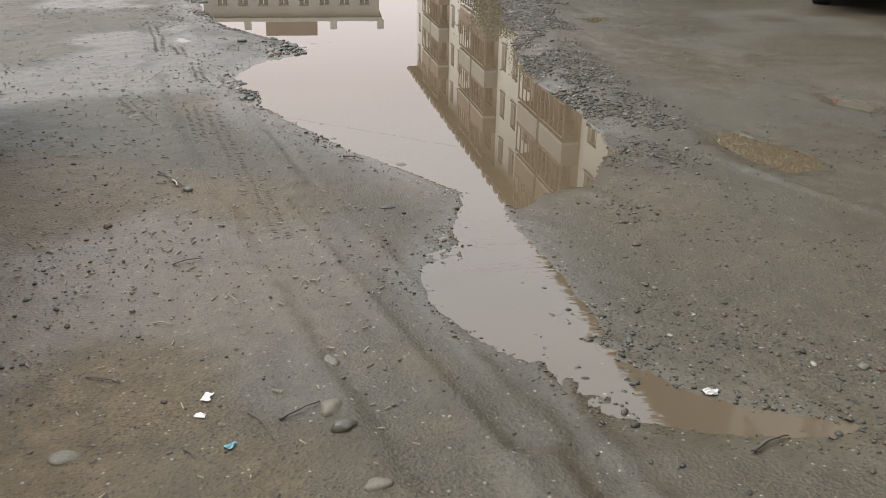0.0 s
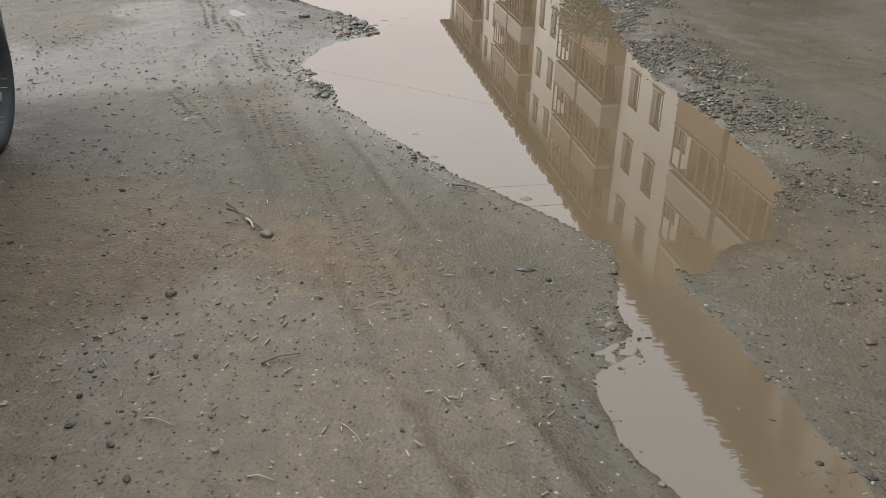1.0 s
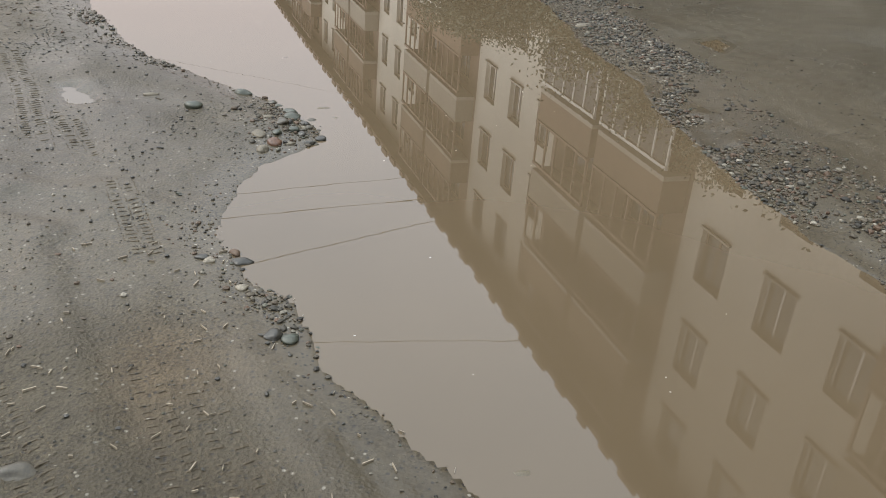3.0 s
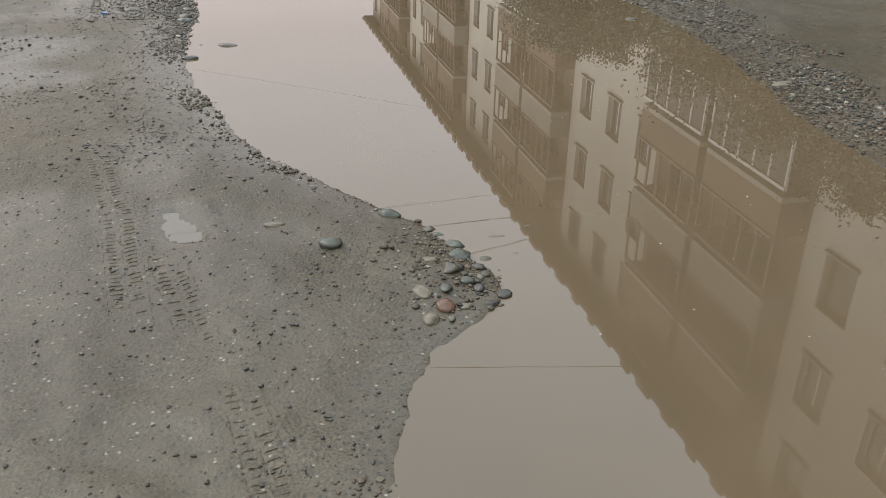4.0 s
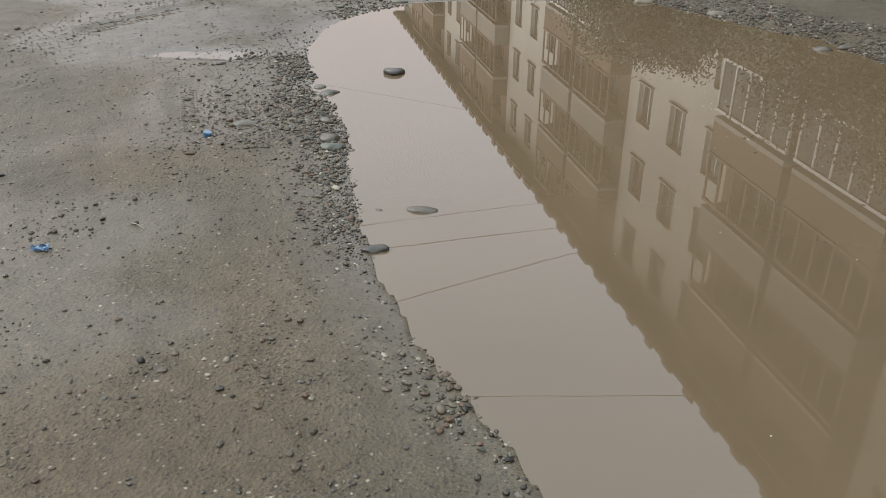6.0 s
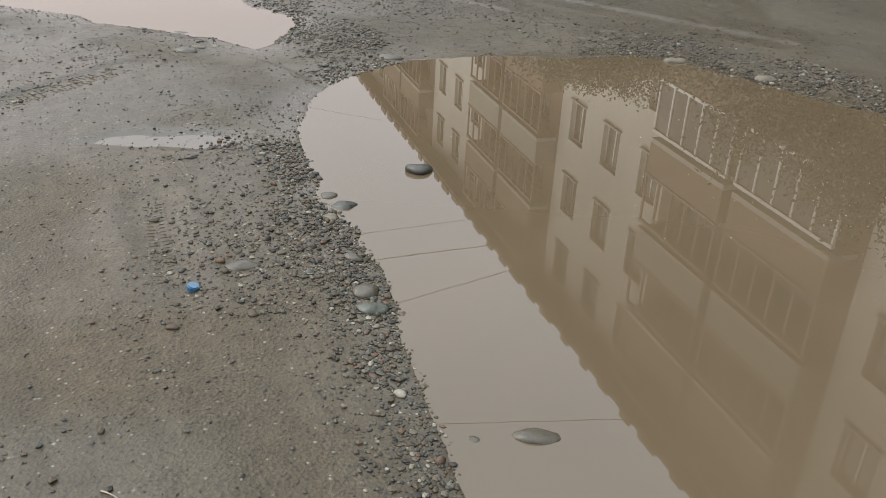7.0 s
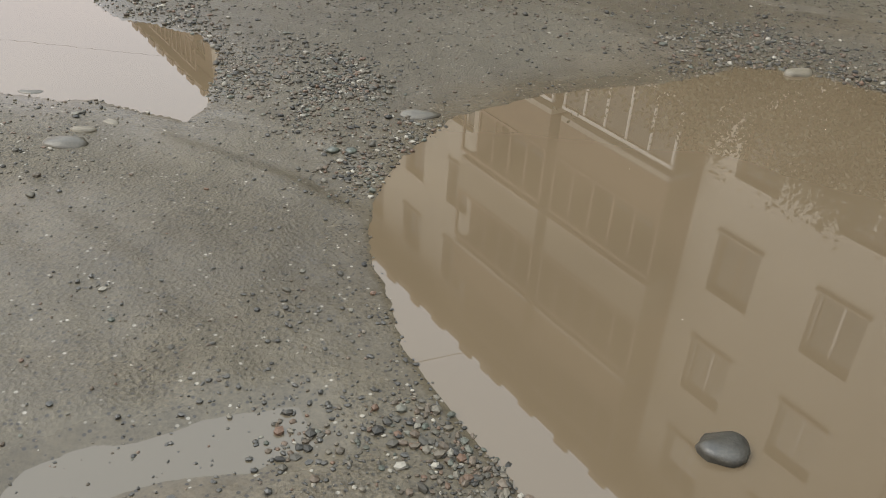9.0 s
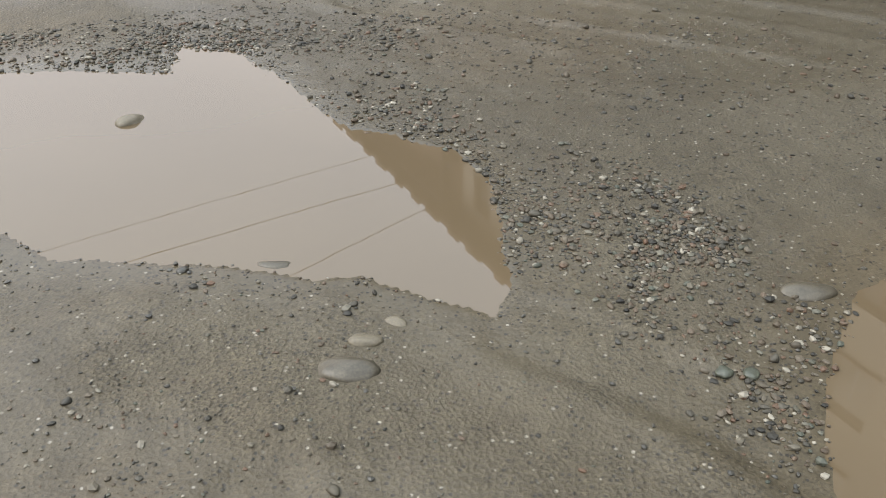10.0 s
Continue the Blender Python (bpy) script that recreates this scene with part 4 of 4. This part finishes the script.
def berm_density(x, y):
    """Cobbly ridge along the far shore of the long puddle, thickest past its middle."""
    d = shore(x, y, LONG) + 0.25 * fbm(x, y, 0.5, 3, 85)
    ridge = smooth(0.0, 0.08, d) * smooth(0.62, 0.16, d) * (x > 1.0) * smooth(6.2, 7.2, y)
    clumps = smooth(-0.25, 0.35, fbm(x, y, 0.28, 3, 86))
    stretch = 0.45 + 0.55 * smooth(8.8, 10.0, y) - 0.6 * smooth(14.0, 14.7, y)
    early = band(x, y, 1.75, 7.9, 1.95, 8.8, 0.22) + 0.8 * band(x, y, 1.72, 6.95, 1.9, 6.3, 0.16)
    return np.clip(1.4 * ridge * clumps * stretch + early * clumps, 0, 1.4)


def bank_density(x, y):
    """Gravel shelf on the near shore and the stony neck between the two puddles."""
    d = shore(x, y, LONG) + 0.12 * fbm(x, y, 0.3, 3, 87)
    clumps = smooth(-0.15, 0.3, fbm(x, y, 0.22, 3, 88))
    shelf = smooth(-0.02, 0.03, d) * smooth(0.32, 0.04, d) * smooth(11.2, 12.0, y) * smooth(13.65, 13.45, y) * (x < -0.7)
    shelf = shelf + band(x, y, -1.36, 13.53, -1.15, 13.3, 0.13) + 0.4 * smooth(0.25, 0.05, d) * smooth(11.2, 11.5, y) * smooth(12.1, 11.7, y) * (x < 0)
    neck = band(x, y, -0.6, 15.5, -0.70, 14.62, 0.30) + 0.35 * band(x, y, -0.95, 16.5, -0.65, 15.6, 0.25) + 0.5 * band(x, y, -1.3, 17.25, -2.3, 17.45, 0.3)
    low = 0.6 * band(x, y, -0.45, 9.55, -0.85, 10.5, 0.16) + 0.5 * band(x, y, -0.15, 7.2, 0.1, 6.6, 0.12)
    return np.clip((shelf + neck + low) * (0.15 + clumps), 0, 1.4) * ((d > -0.02) & (shore(x, y, FAR) > 0.0))


def strewn_density(x, y):
    """Lone dark pebbles pressed into open mud, in loose drifts."""
    drift = smooth(-0.1, 0.35, fbm(x, y, 0.7, 3, 89)) * (0.35 + smooth(0.0, 0.3, fbm(x, y, 0.2, 2, 90)))
    d = shore(x, y, LONG)
    where = 0.12 + 0.9 * smooth(8.0, 10.5, y) * smooth(0.9, 0.1, d) * (x < 0.4) + 0.6 * band(x, y, 1.2, 4.2, 1.7, 3.3, 0.35) + 1.2 * band(x, y, -0.1, 8.9, -0.45, 7.9, 0.4) + 0.5 * band(x, y, -0.9, 8.7, -0.7, 9.3, 0.4)
    where = where + 0.35 * smooth(1.6, 2.2, x) * smooth(8.5, 6.0, y) + 0.3 * smooth(14.0, 15.0, y)
    return np.clip(where * (0.1 + 1.2 * drift), 0, 1.4) * ((d > 0.0) & (shore(x, y, FAR) > 0.0))


gravel("gravel", "dark wet cobbly gravel ridge along puddle shore", 9500, 0.012, 0.036, 1, 21, 1.0, (1.0, 3.4, 6.0, 15.0), berm_density, rise=0.5)
gravel("gravel", "wet mixed gravel shelf beside puddle", 5000, 0.009, 0.028, 1, 22, 1.0, (-2.5, 0.5, 6.4, 17.7), bank_density, rise=0.5)
gravel("gravel", "lone dark wet pebbles pressed into mud", 13500, 0.006, 0.017, 1, 23, 1.0, thick=strewn_density, mat=STONE["dark"], rise=0.5)
gravel("gravel", "fine wet grey grit strewn over mud", 52000, 0.004, 0.010, 1, 5, 0.8)
gravel("gravel", "coarse dark wet grit scattered on mud", 13000, 0.007, 0.016, 1, 7, 1.1)
gravel("gravel", "mixed wet river gravel banked beside puddle", 12000, 0.009, 0.027, 1, 8, 2.0)
gravel("gravel", "rounded wet river pebbles banked beside puddle", 800, 0.020, 0.034, 2, 6, 2.4)


def straw_litter():
    """Chaff and straw chips trodden into the dry left of the yard."""
    r = np.random.RandomState(12)
    n = 700
    x, y = r.uniform(-1.7, 0.5, n), r.uniform(3.0, 7.6, n)
    keep = fbm(x, y, 0.8, 3, 91) + 0.15 > r.uniform(-0.2, 0.3, n)
    x, y = x[keep], y[keep]
    n = len(x)
    z = relief(x, y)[0] + 0.003
    a, long, wide = r.rand(n) * 6.283, r.uniform(0.008, 0.03, n), r.uniform(0.001, 0.0028, n)
    ux, uy = np.cos(a) * long / 2, np.sin(a) * long / 2
    vx, vy = -np.sin(a) * wide / 2, np.cos(a) * wide / 2
    top = 0.0025
    corners = [(ux + vx, uy + vy), (ux - vx, uy - vy), (-ux - vx, -uy - vy), (-ux + vx, -uy + vy)]
    verts = np.stack([np.stack([x + cx, y + cy, z + dz], -1) for dz in (-0.004, top) for cx, cy in corners], 1).reshape(-1, 3)
    sides = np.array([(4, 5, 6, 7), (0, 1, 5, 4), (1, 2, 6, 5), (2, 3, 7, 6), (3, 0, 4, 7)])
    faces = (sides[None] + 8 * np.arange(n)[:, None, None]).reshape(-1, 4)
    tagged(new("straw_litter", from_arrays("straw_litter", verts, faces, STRAW)), "pale straw chips trodden into mud", "straw", kind="stuff")


straw_litter()


def flecks(x0, x1, y0, y1, n, seed):
    r = np.random.RandomState(seed)
    x, y = r.normal((x0 + x1) / 2, (x1 - x0) / 3, n), r.normal((y0 + y1) / 2, (y1 - y0) / 3, n)
    keep = shore(x, y, LONG) < -0.05
    x, y = x[keep], y[keep]
    n = len(x)
    size, a = r.uniform(0.0015, 0.0045, n), r.rand(n) * 6.283
    corner = np.arange(6) * math.pi / 3
    wide = r.uniform(0.5, 1.0, (n, 6))
    px = x[:, None] + size[:, None] * wide * np.cos(corner + a[:, None])
    py = y[:, None] + 0.7 * size[:, None] * wide * np.sin(corner + a[:, None])
    rim = np.stack([px, py, np.full_like(px, 0.0006)], -1)
    top = np.stack([x, y, np.full(n, 0.002)], -1)[:, None]
    verts = np.concatenate([rim, top], 1).reshape(-1, 3)
    tri = np.array([(k, (k + 1) % 6, 6) for k in range(6)])
    faces = (tri[None] + 7 * np.arange(n)[:, None, None]).reshape(-1, 3)
    tagged(new("foam_flecks", from_arrays("foam_flecks", verts, faces, PAPER)), "pale dust and foam flecks on puddle", "foam", kind="stuff")


flecks(0.6, 1.7, 11.5, 13.5, 110, 3)
flecks(-0.2, 1.6, 6.0, 13.0, 70, 4)
